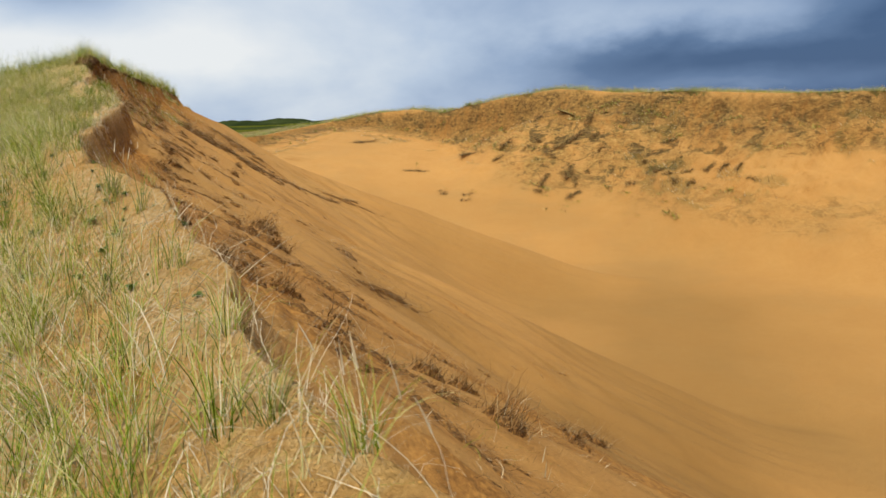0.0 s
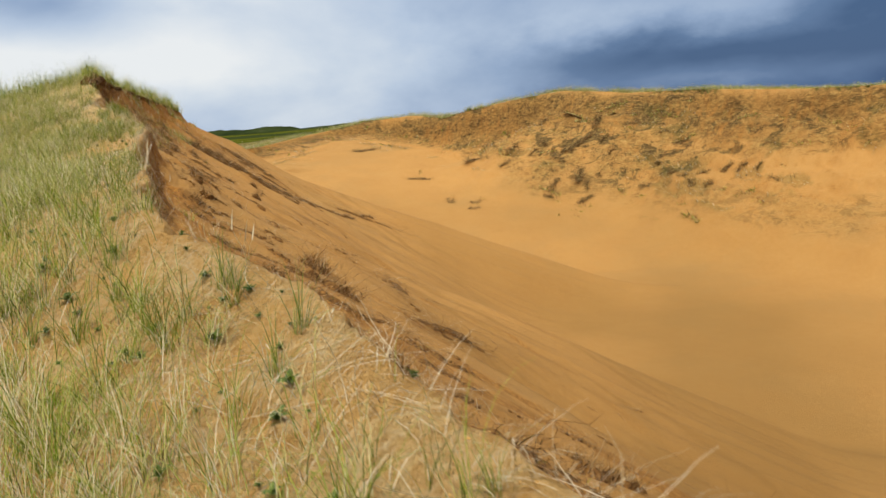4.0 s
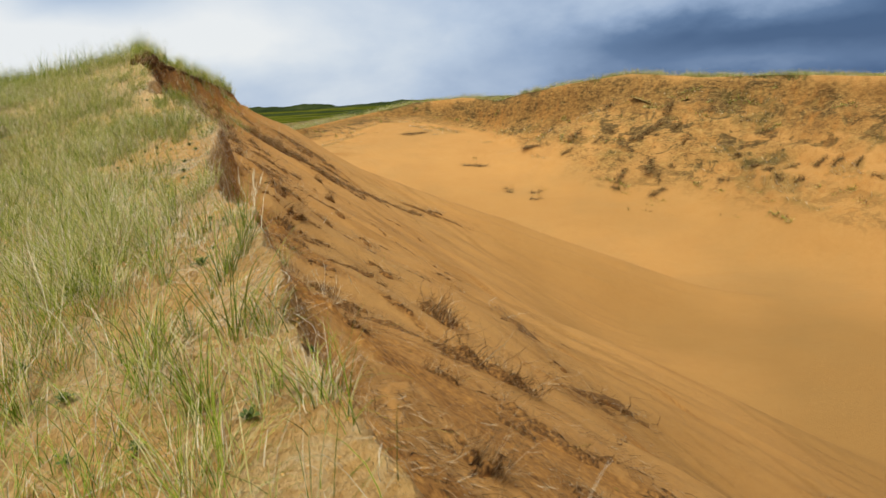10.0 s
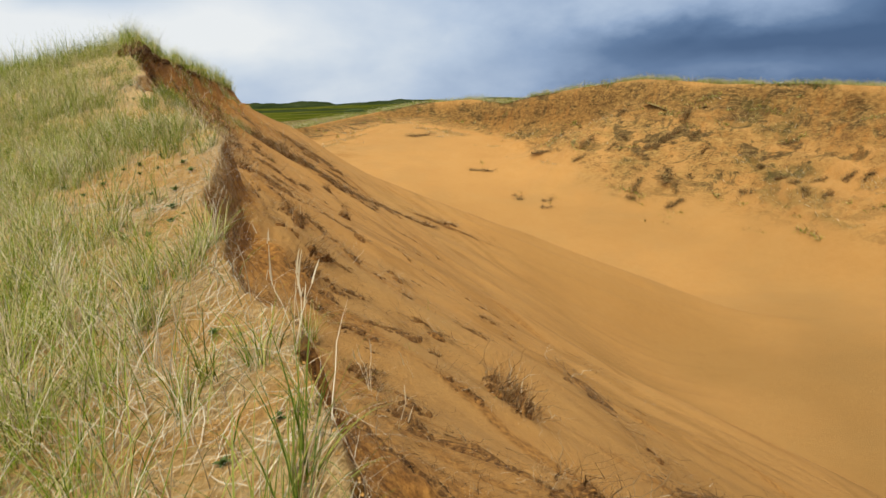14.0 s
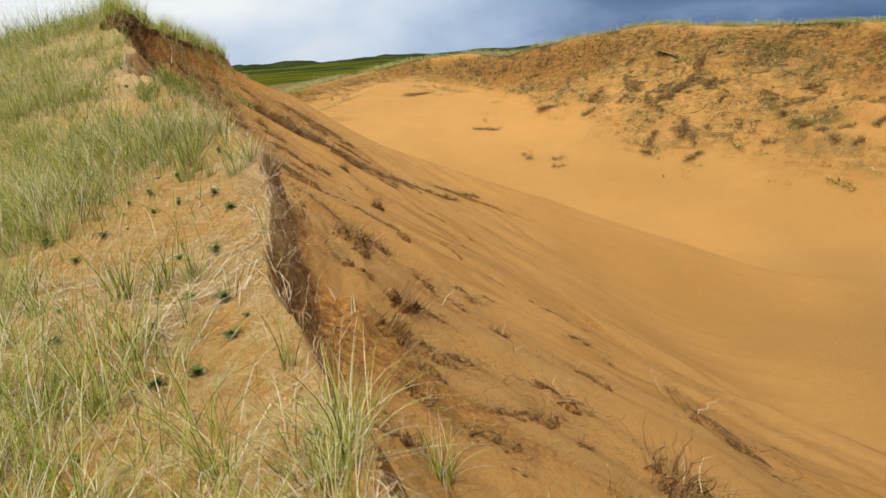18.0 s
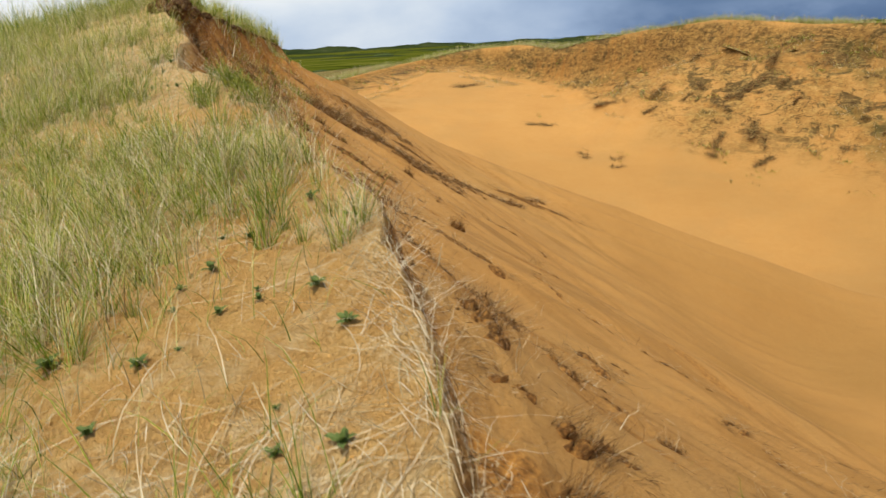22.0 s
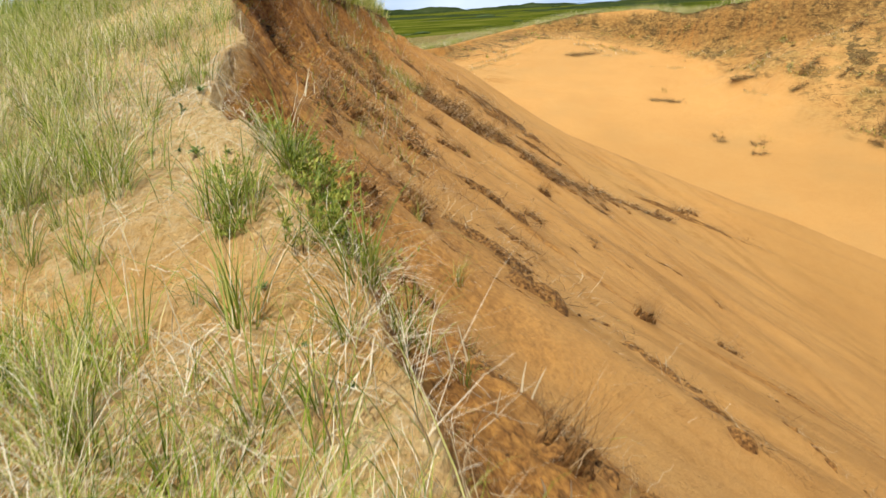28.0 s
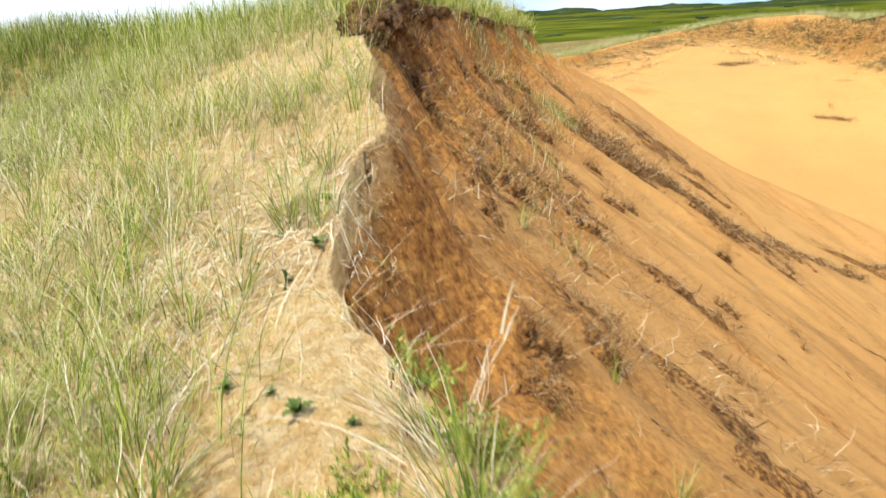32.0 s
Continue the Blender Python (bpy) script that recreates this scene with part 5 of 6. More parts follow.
def scatter_slope_litter():
    """Loose roots, dead grass and a little green strewn down the slope, thickest under the brow."""
    r = np.random.default_rng(53)
    sets = []
    for n, y0, y1, d0, d1, size in ((15000, 27, 43, 0.05, 4.2, 1.6), (5200, 4, 27, 0.1, 3.2, 1.0)):
        y = r.uniform(y0, y1, n)
        d = d0 + (d1 - d0) * r.random(n) ** 1.5
        x = edge_x(y) + d
        ok = r.random(n) < np.clip(0.25 + 3.2 * fbm(y + 0.5 * d, d * 0.35, 0.9, 4, 0.6), 0.0, 1)
        x, y = x[ok], y[ok]
        n = len(x)
        b = np.stack([x, y, ground_z(x, y) - 0.01], -1)
        down = np.where(r.random(n) < 0.6, 0.2 + r.normal(0, 0.6, n), r.random(n) * 2 * math.pi)
        s = strips(b, down, size * (0.05 + 0.22 * r.random(n) ** 1.5), size * r.uniform(0.0025, 0.006, n), r.uniform(0.6, 1.7, n), r.uniform(0.1, 0.9, n), 4, r, 0.6, 0.7)
        c = r.random(n)
        green = fbm(x, y, 1.6, 2) > 0.04
        sets += [(s[c < 0.45], 0), (s[(c >= 0.45) & (c < 0.75)], 1), (s[(c >= 0.75) & green], 3), (s[(c >= 0.90) & ~green], 2)]
    # fine dark trails of rootlets along the fall of the slope
    for n, y0, y1, d0, d1 in ((95000, 5, 26, 0.4, 8.0), (60000, 26, 46, 0.4, 8.0)):
        y = r.uniform(y0, y1, n)
        d = d0 + (d1 - d0) * r.random(n) ** 1.2
        x = edge_x(y) + d
        ok = r.random(n) < step(0.06, 0.15, fbm(y + 0.62 * d + 0.9 * fbm(x, y, 2.0, 3), d * 0.30, 0.5, 3, 0.6)) * step(-0.06, 0.08, fbm(x, y, 1.7, 3)) * np.exp(-d / 6.0)
        x, y = x[ok], y[ok]
        n = len(x)
        b = np.stack([x, y, ground_z(x, y) - 0.004], -1)
        s = strips(b, -0.35 + r.normal(0, 0.5, n), 0.03 + 0.13 * r.random(n) ** 1.6, r.uniform(0.003, 0.008, n), r.uniform(1.2, 2.0, n), r.uniform(0.0, 0.5, n), 3, r, 0.6, 0.7)
        c = r.random(n)
        sets += [(s[c < 0.78], 0), (s[c >= 0.78], 1)]
    me = strips_mesh("slope_litter", sets, [ROOT, GREYROOT, DRY, GRASS])
    tagged(new("slope_litter", me), "loose dead roots and withered grass strewn down the sand slope", "plant litter", kind="stuff")


scatter_slope_litter()


# ---------------------------------------------------------------- root mats that slid down the slope
def lump_mesh(name, seed, length, wide, high, mat, ragged=0.35):
    """A ragged low mound, drawn out along x, its rim running out into the sand."""
    r = np.random.default_rng(seed)
    nu, nv = 44, 14
    u = np.linspace(-1, 1, nu)
    v = np.linspace(-1, 1, nv)
    U, V = np.meshgrid(u, v)
    o = r.uniform(0, 200)
    half = (1 - np.abs(U) ** 2.2) ** 0.6 * (1 + ragged * 2.6 * fbm(U * 3.4 + o, 0 * V + o, 1.0, 3))
    X = U * length / 2
    Y = V * wide / 2 * np.maximum(half, 0.02) + (wide + 0.12 * length) * 0.9 * fbm(U * 1.3 + o, 0 * U + 5, 1.0, 3)
    rim = np.clip(1 - np.abs(V) ** 2.4, 0, 1) * np.clip(1 - np.abs(U) ** 4, 0, 1)
    rim = rim * step(-0.10, 0.06, fbm(X * 7 + o, Y * 9 + 2, 1.0, 3, 0.6) + 0.10 * (1 - np.abs(U)))
    Z = -0.05 + rim * (0.95 * high * (0.75 + 1.5 * fbm(X * 5 + o, Y * 14, 1.0, 3)) + 0.05) + 0.012 * fbm(X * 34, Y * 34 + o, 1.0, 2) * rim
    me = grid_mesh(name, X, Y, Z, [mat])
    return me


def root_strips(seed, n, length, wide, high, long_share, bushy=False):
    r = np.random.default_rng(seed)
    b = np.stack([r.uniform(-0.48, 0.48, n) * length, r.normal(0, 0.22, n) * wide, r.uniform(0, 0.8, n) * high], -1)
    h = np.where(r.random(n) < 0.75, r.normal(0, 0.45, n) + np.where(r.random(n) < 0.5, 0, math.pi), r.random(n) * 2 * math.pi)
    ln = np.where(r.random(n) < long_share, r.uniform(0.16, 0.36, n) * min(1.0, 0.5 + length), r.uniform(0.04, 0.14, n))
    return strips(b, h, ln, r.uniform(0.002, 0.006, n), r.uniform(0.2, 1.4, n) if bushy else r.uniform(1.05, 1.65, n), r.uniform(0.0, 0.5, n), 5, r, 0.7, 0.7)


def mat_model(seed, length, wide, high, roots, bushy=False, label="dark matted roots and humus slid onto the sand slope"):
    t = thing("root_mat", label, "root mat", "root mats on the slope")
    part("matted_soil", lump_mesh("matted_soil", seed, length, wide, high, HUMUS), t)
    part("root_tangle", strips_mesh("root_tangle", [(root_strips(seed + 1, roots, length, wide, high, 0.3, bushy), 0)], [ROOT]), t, "tangled dead brown roots")
    part("fibre_tangle", strips_mesh("fibre_tangle", [(root_strips(seed + 2, max(4, roots // 4), length, wide, high, 0.6, bushy), 0)], [GREYROOT]), t, "bleached grey root fibres")
    return t


MATS = [mat_model(400 + 10 * k, *a) for k, a in enumerate(((0.6, 0.20, 0.05, 70), (1.0, 0.26, 0.06, 130), (0.4, 0.18, 0.045, 50), (1.7, 0.42, 0.06, 260), (0.3, 0.12, 0.035, 30), (0.85, 0.42, 0.07, 170), (0.42, 0.34, 0.10, 190, True), (0.6, 0.36, 0.10, 240, True)))]
# where the mats lie: x, y, turn, length, and their look (bushy, small, thin trail, mat)
ROOT_MATS_LOW = [(-5.54, 16.18, -0.52, 1.15, 'b'), (-4.55, 14.41, 0.34, 0.62, 's'), (-4.08, 16.38, 1.15, 1.2, 't'), (-4.37, 19.99, -0.29, 0.45, 's'), (-3.66, 14.5, -0.32, 0.33, 's'), (-3.05, 12.54, -0.2, 0.29, 's'), (0.64, 21.06, 0.44, 0.88, 't'), (-1.82, 12.46, -1.02, 0.23, 's'), (0.05, 13.9, -0.6, 0.5, 'b'), (-1.71, 10.66, -0.08, 0.22, 's'), (-9.32, 21.06, 1.76, 1.2, 's'), (-9.12, 26.93, -0.36, 0.89, 's'), (-7.21, 19.93, -0.19, 0.77, 's'), (-6.35, 23.77, 0.2, 0.49, 's'), (-1.71, 9.24, -1.38, 0.57, 'b'), (-0.6, 12.33, -0.48, 0.41, 'b'), (-1.84, 8.21, 0.02, 0.77, 't'), (-3.4, 10.28, 1.62, 2.62, 's'), (-2.74, 8.53, 0.16, 0.48, 's')]
ROOT_MATS_MIDDLE = [(-8.25, 19.21, -0.86, 0.6, 'm'), (-7.54, 19.24, 0.63, 1.08, 'm'), (-7.96, 23.72, -0.71, 0.77, 's'), (-5.94, 23.41, -0.85, 0.75, 't'), (-6.2, 19.05, -1.38, 1.02, 'b'), (-4.92, 21.9, -1.42, 2.93, 'm'), (-3.54, 19.49, 0.61, 3.07, 'm'), (-11.01, 38.0, 0.16, 0.96, 's'), (-13.9, 42.39, -0.14, 2.58, 'm'), (-11.91, 41.82, 0.57, 2.63, 'm'), (-9.97, 40.81, -0.08, 1.07, 's'), (-6.96, 43.58, 0.07, 4.81, 't'), (-8.84, 20.26, -0.06, 0.37, 't'), (-8.19, 25.14, -1.27, 3.04, 't'), (-8.23, 20.26, -0.19, 0.33, 't'), (-8.05, 19.66, 0.38, 0.45, 'm'), (-7.41, 27.23, -0.58, 1.15, 't'), (-6.35, 27.04, -0.03, 1.33, 't'), (-8.54, 19.52, -0.94, 0.3, 'b')]
ROOT_MATS_HIGH = [(-11.21, 29.45, 0.02, 0.75, 'm'), (-11.83, 30.76, 0.2, 1.68, 'm'), (-11.39, 28.18, -0.56, 2.16, 'm'), (-10.3, 27.85, 0.61, 0.73, 't'), (-10.25, 41.79, 0.67, 1.09, 's'), (-10.58, 31.59, -0.96, 0.33, 's'), (-10.28, 32.53, -1.12, 0.23, 's'), (-8.82, 36.16, 0.25, 1.56, 't'), (-7.68, 35.86, -0.45, 0.37, 's'), (-9.6, 27.69, -0.23, 1.07, 'm'), (-14.43, 34.7, 0.46, 0.89, 'b'), (-15.35, 40.8, -0.67, 1.92, 'm'), (-12.83, 42.63, 0.05, 2.42, 'm'), (-8.08, 27.66, -0.69, 0.81, 't'), (-15.26, 35.52, -0.75, 1.5, 'm'), (-12.28, 28.0, -0.47, 1.0, 'm'), (-11.35, 38.57, 0.32, 1.46, 'm'), (-10.35, 33.16, -1.49, 0.94, 's')]


def lay_mats():
    r = random.Random(61)
    used = set()

    def put(k, x, y, turn, along, across, up, sink):
        m = stand(x, y, turn, 1.0, sink, 1.0) @ Matrix.Diagonal((along, across, up, 1))
        if MATS[k] in used:
            place(MATS[k], m)
        else:
            used.add(MATS[k])
            set_at(MATS[k], m)

    lengths = (0.6, 1.0, 0.4, 1.7, 0.3, 0.85, 0.42, 0.6)
    looks = {"b": (6, 7), "s": (0, 2), "t": (1, 3), "m": (3, 5)}
    for x, y, turn, length, look_of in ROOT_MATS_LOW + ROOT_MATS_MIDDLE + ROOT_MATS_HIGH:
        k = r.choice(looks[look_of])
        along = 1.15 * (min(length, 1.2) if look_of == "b" else length) / lengths[k]
        across = {"b": 1.0, "s": 0.9, "t": 0.45, "m": 0.95}[look_of] * min(2.2, max(0.6, along ** 0.6))
        put(k, x, y, turn, along, across, min(1.7, max(0.9, across * 1.3)), 0.02)
    for k in range(120):
        y = r.uniform(5, 44)
        d = 0.7 + r.expovariate(1 / 3.0)
        if d > 11:
            continue
        x = float(edge_x(np.array([y]))[0]) + d
        size = r.uniform(0.4, 0.9)
        put(r.choice((0, 2, 4, 4, 2)), x, y, r.uniform(-0.9, 0.5), size * 1.3, size * 0.7, size, 0.012)
    # clumps crowding under the edge
    for k in range(90):
        y = r.uniform(9, 44)
        d = 0.45 + r.expovariate(1 / 1.2)
        if d > 4.5:
            continue
        x = float(edge_x(np.array([y]))[0]) + d
        size = r.uniform(0.4, 0.85) * (1.5 if y > 28 else 1.0)
        put(r.choice((0, 2, 4, 6, 7, 6)), x, y, r.uniform(-0.9, 0.4), size * 1.2, size * 0.8, size, 0.015)

    # overgrown sods trailing down the spur below the brow
    for k in range(34):
        f = (k + r.random()) / 34
        x, y = -14.7 + 4.6 * f + r.gauss(0, 0.12), 38.3 + 0.5 * f + r.gauss(0, 0.45)
        put(r.choice((6, 7, 5)), x, y, -0.3 + r.uniform(-0.5, 0.5), r.uniform(1.3, 2.4), r.uniform(1.0, 1.6), r.uniform(1.3, 2.4) * (1 - 0.5 * f), 0.03)
    for k in range(16):
        f = (k + r.random()) / 16
        put(r.choice((0, 1, 5)), -10.4 + 3.4 * f + r.gauss(0, 0.1), 40.6 + 3.6 * f + r.gauss(0, 0.25), 0.5 + r.uniform(-0.4, 0.4), r.uniform(0.9, 1.5), r.uniform(0.9, 1.4), r.uniform(1.2, 2.0), 0.02)
    # torn mats in the upper slope below the crumbling edge
    for k in range(80):
        y = r.uniform(20, 37) if k < 46 else r.uniform(8, 20)
        x = float(edge_x(np.array([y]))[0]) + 0.9 + r.expovariate(1 / 1.3)
        put(r.choice((3, 5, 1, 7)), x, y, -0.5 + r.uniform(-0.5, 0.5), r.uniform(0.5, 1.0), r.uniform(0.6, 1.1), r.uniform(1.0, 1.6), 0.02)


lay_mats()


# ---------------------------------------------------------------- dead fringe hanging from the broken edge
def fringe_model(seed, wide, roots, grey):
    r = np.random.default_rng(seed)
    t = thing("root_fringe", "dry tangle of dead roots and grass at the broken sand edge", "root tangle", "tangles along the edge")

    def hang(n):
        b = np.stack([r.normal(0.0, 0.05, n), r.uniform(-0.5, 0.5, n) * wide, r.uniform(-0.10, 0.03, n)], -1)
        h = r.normal(0, 0.9, n)
        up = r.random(n) < 0.25
        return strips(b, h, r.uniform(0.06, 0.24, n), r.uniform(0.0015, 0.0034, n), np.where(up, r.uniform(0.1, 0.9, n), r.uniform(1.2, 2.2, n)), r.uniform(0.3, 1.4, n), 6, r, 0.5, 0.7)

    part("root_tangle", strips_mesh("root_tangle", [(hang(roots), 0)], [ROOT]), t, "fine dark brown roots")
    part("dead_foliage", strips_mesh("dead_foliage", [(hang(grey), 0)], [GREYROOT]), t, "bleached dead grass")
    return t


FRINGES = [fringe_model(500, 0.45, 55, 44), fringe_model(510, 0.6, 75, 60), fringe_model(520, 0.35, 38, 36)]


def hang_fringe():
    r = random.Random(71)
    used = set()
    y = 3.6
    while y < 46.5:
        x = float(edge_x(np.array([y]))[0])
        dx = float(edge_x(np.array([y + 0.2]))[0] - edge_x(np.array([y - 0.2]))[0]) / 0.4
        z = float(ground_z(x - 0.03, y)[0])
        k = r.randrange(3)
        m = Matrix.Translation((x + 0.01, y, z - 0.02)) @ Matrix.Rotation(math.atan2(1.0, dx) - math.pi / 2, 4, "Z") @ Matrix.Scale(r.uniform(0.8, 1.3) * (0.95 if y > 29.5 else 1.2 if 15.5 < y < 21.5 else 0.66), 4)
        if FRINGES[k] in used:
            place(FRINGES[k], m)
        else:
            used.add(FRINGES[k])
            set_at(FRINGES[k], m)
        if 24.2 < y < 26.6:
            y = 26.6
        y += r.choice((0.25, 0.4, 0.6, 1.0, 1.5)) * (0.8 if y > 28 else 0.65 if 15.5 < y < 21.5 else 1.1)


hang_fringe()


# ---------------------------------------------------------------- dark turf clods overhanging the brow
def clod_model(seed, long, wide, high, roots):
    r = np.random.default_rng(seed)
    ico = bmesh.new()
    bmesh.ops.create_icosphere(ico, subdivisions=4, radius=1.0)
    v = np.array([p.co for p in ico.verts])
    o = seed * 1.7
    k = 1 + 0.75 * fbm(v[:, 0] * 1.6 + o, v[:, 1] * 1.6 + v[:, 2] * 1.3, 1.0, 4, 0.6) + 0.35 * fbm(v[:, 0] * 7 + o, v[:, 1] * 7 - v[:, 2] * 6, 1.0, 2)
    v = v * k[:, None] * (wide / 2, long / 2, high / 2)
    for p, c in zip(ico.verts, v):
        p.co = c
    for fc in ico.faces:
        fc.smooth = True
    me = bpy.data.meshes.new("clod")
    ico.to_mesh(me)
    ico.free()
    me.materials.append(PEAT)
    t = thing("turf_clod", "dark clod of humus and roots overhanging the sand brow", "turf", "clods under the brow's turf")
    part("clod", me, t)
    b = np.stack([r.uniform(-0.1, 0.5, roots) * wide, r.uniform(-0.5, 0.5, roots) * long, r.uniform(-0.3, 0.3, roots) * high], -1)
    part("root_tangle", strips_mesh("root_tangle", [(strips(b, r.normal(0, 0.9, roots), r.uniform(0.1, 0.35, roots), r.uniform(0.004, 0.009, roots), r.uniform(1.1, 2.3, roots), r.uniform(0.2, 1.0, roots), 5, r, 0.8, 0.7), 0)], [ROOT]), t, "hanging brown roots")
    n = roots
    b = np.stack([r.uniform(-0.5, 0.3, n) * wide, r.uniform(-0.5, 0.5, n) * long, np.full(n, 0.3 * high)], -1)
    part("foliage", strips_mesh("foliage", [(strips(b, headings(n, r), r.uniform(0.25, 0.6, n), r.uniform(0.005, 0.010, n), r.uniform(0.1, 0.8, n), r.uniform(0.3, 1.4, n), 4, r), 0)], [GRASS]), t)
    return t


CLODS = [clod_model(540, 1.0, 0.5, 0.42, 60), clod_model(541, 0.7, 0.42, 0.34, 45), clod_model(542, 1.3, 0.5, 0.36, 80), clod_model(543, 0.5, 0.34, 0.30, 30)]


def hang_clods():
    r = random.Random(73)
    used = set()
    for y0, y1, dist, size in ((29.3, 31.0, 0.38, 1.05), (31.0, 46.6, 0.55, 0.95)):
        y = y0
        while y < y1:
            x = float(edge_x(np.array([y]))[0])
            dx = float(edge_x(np.array([y + 0.3]))[0] - edge_x(np.array([y - 0.3]))[0]) / 0.6
            z = float(ground_z(x - 0.10, y)[0])
            k = r.randrange(4)
            s = size * (0.7 if y > 31.2 else 1.2) * r.uniform(0.7, 1.15) * (1 - 0.35 * max(0.0, (y - 36) / 8.0))
            m = Matrix.Translation((x + 0.02 * s, y, z - (0.22 if y > 31 else 0.10) * s)) @ Matrix.Rotation(math.atan2(1.0, dx) - math.pi / 2 + r.uniform(-0.3, 0.3), 4, "Z") @ Matrix.Scale(s, 4)
            if CLODS[k] in used:
                place(CLODS[k], m)
            else:
                used.add(CLODS[k])
                set_at(CLODS[k], m)
            y += dist * r.uniform(0.6, 1.5)


hang_clods()


def build_plume():
    """A sheaf of long dead blades blown over the edge."""
    r = np.random.default_rng(77)
    n = 46
    b = np.stack([r.normal(0, 0.05, n), r.normal(0, 0.04, n), np.full(n, -0.03)], -1)
    s = strips(b, r.normal(0, 0.28, n), r.uniform(0.3, 0.72, n), r.uniform(0.0025, 0.005, n), r.uniform(0.4, 0.95, n), r.uniform(0.9, 1.7, n), 8, r, 0.08)
    t = thing("dead_grass_sheaf", "arching sheaf of long bleached dead grass on the edge", "grass")
    part("dead_foliage", strips_mesh("dead_foliage", [(s[:34], 0)], [DRY]), t)
    part("foliage", strips_mesh("foliage", [(s[34:] * 0.75, 0)], [FRESH]), t, "a few living green blades")
    set_at(t, stand(-11.98, 24.42, math.atan2(0.10, -1.0), 1.0))


build_plume()


# ---------------------------------------------------------------- creeping willow on the edge
def willow_model(seed, stems, tall):
    r = np.random.default_rng(seed)
    n = stems
    b = np.stack([r.normal(0, 0.05, n), r.normal(0, 0.06, n), np.full(n, -0.02)], -1)
    st = strips(b, r.random(n) * 2 * math.pi, tall * r.uniform(0.5, 1.1, n), np.full(n, 0.006), r.uniform(0.1, 0.9, n), r.uniform(0.1, 0.9, n), 6, r, 0.3, 0.5)
    mids = st.mean(2)
    leaves = []
    for i in range(n):
        for j in range(1, 7):
            for _ in range(4):
                leaves.append(mids[i, j] + r.normal(0, 0.006, 3))
    lb = np.array(leaves)
    k = len(lb)
    lv = strips(lb, r.random(k) * 2 * math.pi, r.uniform(0.028, 0.05, k), r.uniform(0.009, 0.014, k), r.uniform(0.2, 1.3, k), r.uniform(0.1, 0.7, k), 3, r, 0.0, 0.85)
    t = thing("creeping_willow", "low bright green creeping willow on the crumbling sand edge", "shrub", "creeping willow along the edge")
    part("stem", strips_mesh("stem", [(st, 0)], [ROOT]), t, "thin brown stems")
    part("foliage", strips_mesh("foliage", [(lv, 0)], [WILLOW]), t)
    return t


WILLOWS = [willow_model(600, 16, 0.26), willow_model(610, 10, 0.2), willow_model(620, 22, 0.3)]
willow_places = []
for k in range(20):
    yy = 23.25 + 1.45 * (k + 0.5) / 20
    willow_places.append((float(edge_x(np.array([yy]))[0]) + (0.02, -0.08, 0.08, -0.03)[k % 4], yy))
spread_things(WILLOWS, willow_places + [(-12.0, 24.0), (-11.85, 23.6), (-12.2, 24.3)], 81, (0.5, 0.85), 0.0, 0.5)


# ---------------------------------------------------------------- turf that slumped down the far bank
def turf_model(seed, length, wide, high, blades):
    r = np.random.default_rng(seed)
    t = thing("turf_slab", "slumped slab of brown turf and roots on the sand bank", "turf", "slumped turf on the bank")
    part("sod", lump_mesh("sod", seed, length, wide, high, TURFTOP, 0.5), t)
    n = blades
    b = np.stack([r.uniform(-0.45, 0.45, n) * length, r.normal(0, 0.2, n) * wide, np.full(n, high * 0.5)], -1)
    st = strips(b, r.random(n) * 2 * math.pi, r.uniform(0.15, 0.5, n), r.uniform(0.02, 0.045, n), r.uniform(0.2, 1.4, n), r.uniform(0.2, 1.2, n), 4, r, 0.5, 0.8)
    g = r.random(n) < 0.5
    part("foliage", strips_mesh("foliage", [(st[g], 0)], [GRASS]), t)
    part("root_tangle", strips_mesh("root_tangle", [(st[~g], 0)], [ROOT]), t, "dangling dark roots")
    return t


SLABS = [turf_model(700 + 7 * k, *a) for k, a in enumerate(((1.6, 0.5, 0.10, 70), (2.6, 0.6, 0.13, 120), (1.0, 0.4, 0.09, 45), (0.6, 0.3, 0.08, 30), (3.4, 0.9, 0.15, 190)))]
SLAB_PLACES = [(-4.84, 82.0, 1), (0.72, 71.0, 0), (0.1, 69.66, 3), (-1.91, 72.58, 3), (-16.21, 94.33, 2), (-11.54, 99.92, 1), (1.57, 81.89, 4), (3.68, 76.74, 4), (6.59, 78.81, 1), (7.29, 74.21, 1), (5.38, 70.51, 0), (6.77, 69.29, 1), (7.01, 67.99, 0), (9.2, 65.33, 0), (8.32, 65.07, 0), (12.17, 64.92, 1), (13.03, 63.35, 0), (12.46, 60.37, 2), (12.99, 59.25, 0), (14.82, 60.22, 1),
               (14.92, 58.4, 0), (14.69, 56.09, 1), (12.04, 76.06, 4), (13.22, 75.46, 4), (14.67, 75.65, 1), (14.44, 71.6, 0), (16.68, 71.85, 1), (18.16, 69.57, 1), (18.24, 66.44, 0), (10.87, 78.32, 4)]
SLAB_PLACES_2 = [(7.27, 83.67, 1), (4.97, 85.6, 4), (-22.9, 95.0, 1), (6.63, 64.74, 3), (7.94, 63.94, 2), (9.37, 62.6, 2), (18.21, 55.1, 0), (18.6, 53.79, 2), (17.01, 57.22, 1), (22.83, 56.91, 1), (23.01, 59.97, 0), (21.94, 62.54, 1), (-8.6, 96.0, 1), (-9.8, 97.2, 0)]


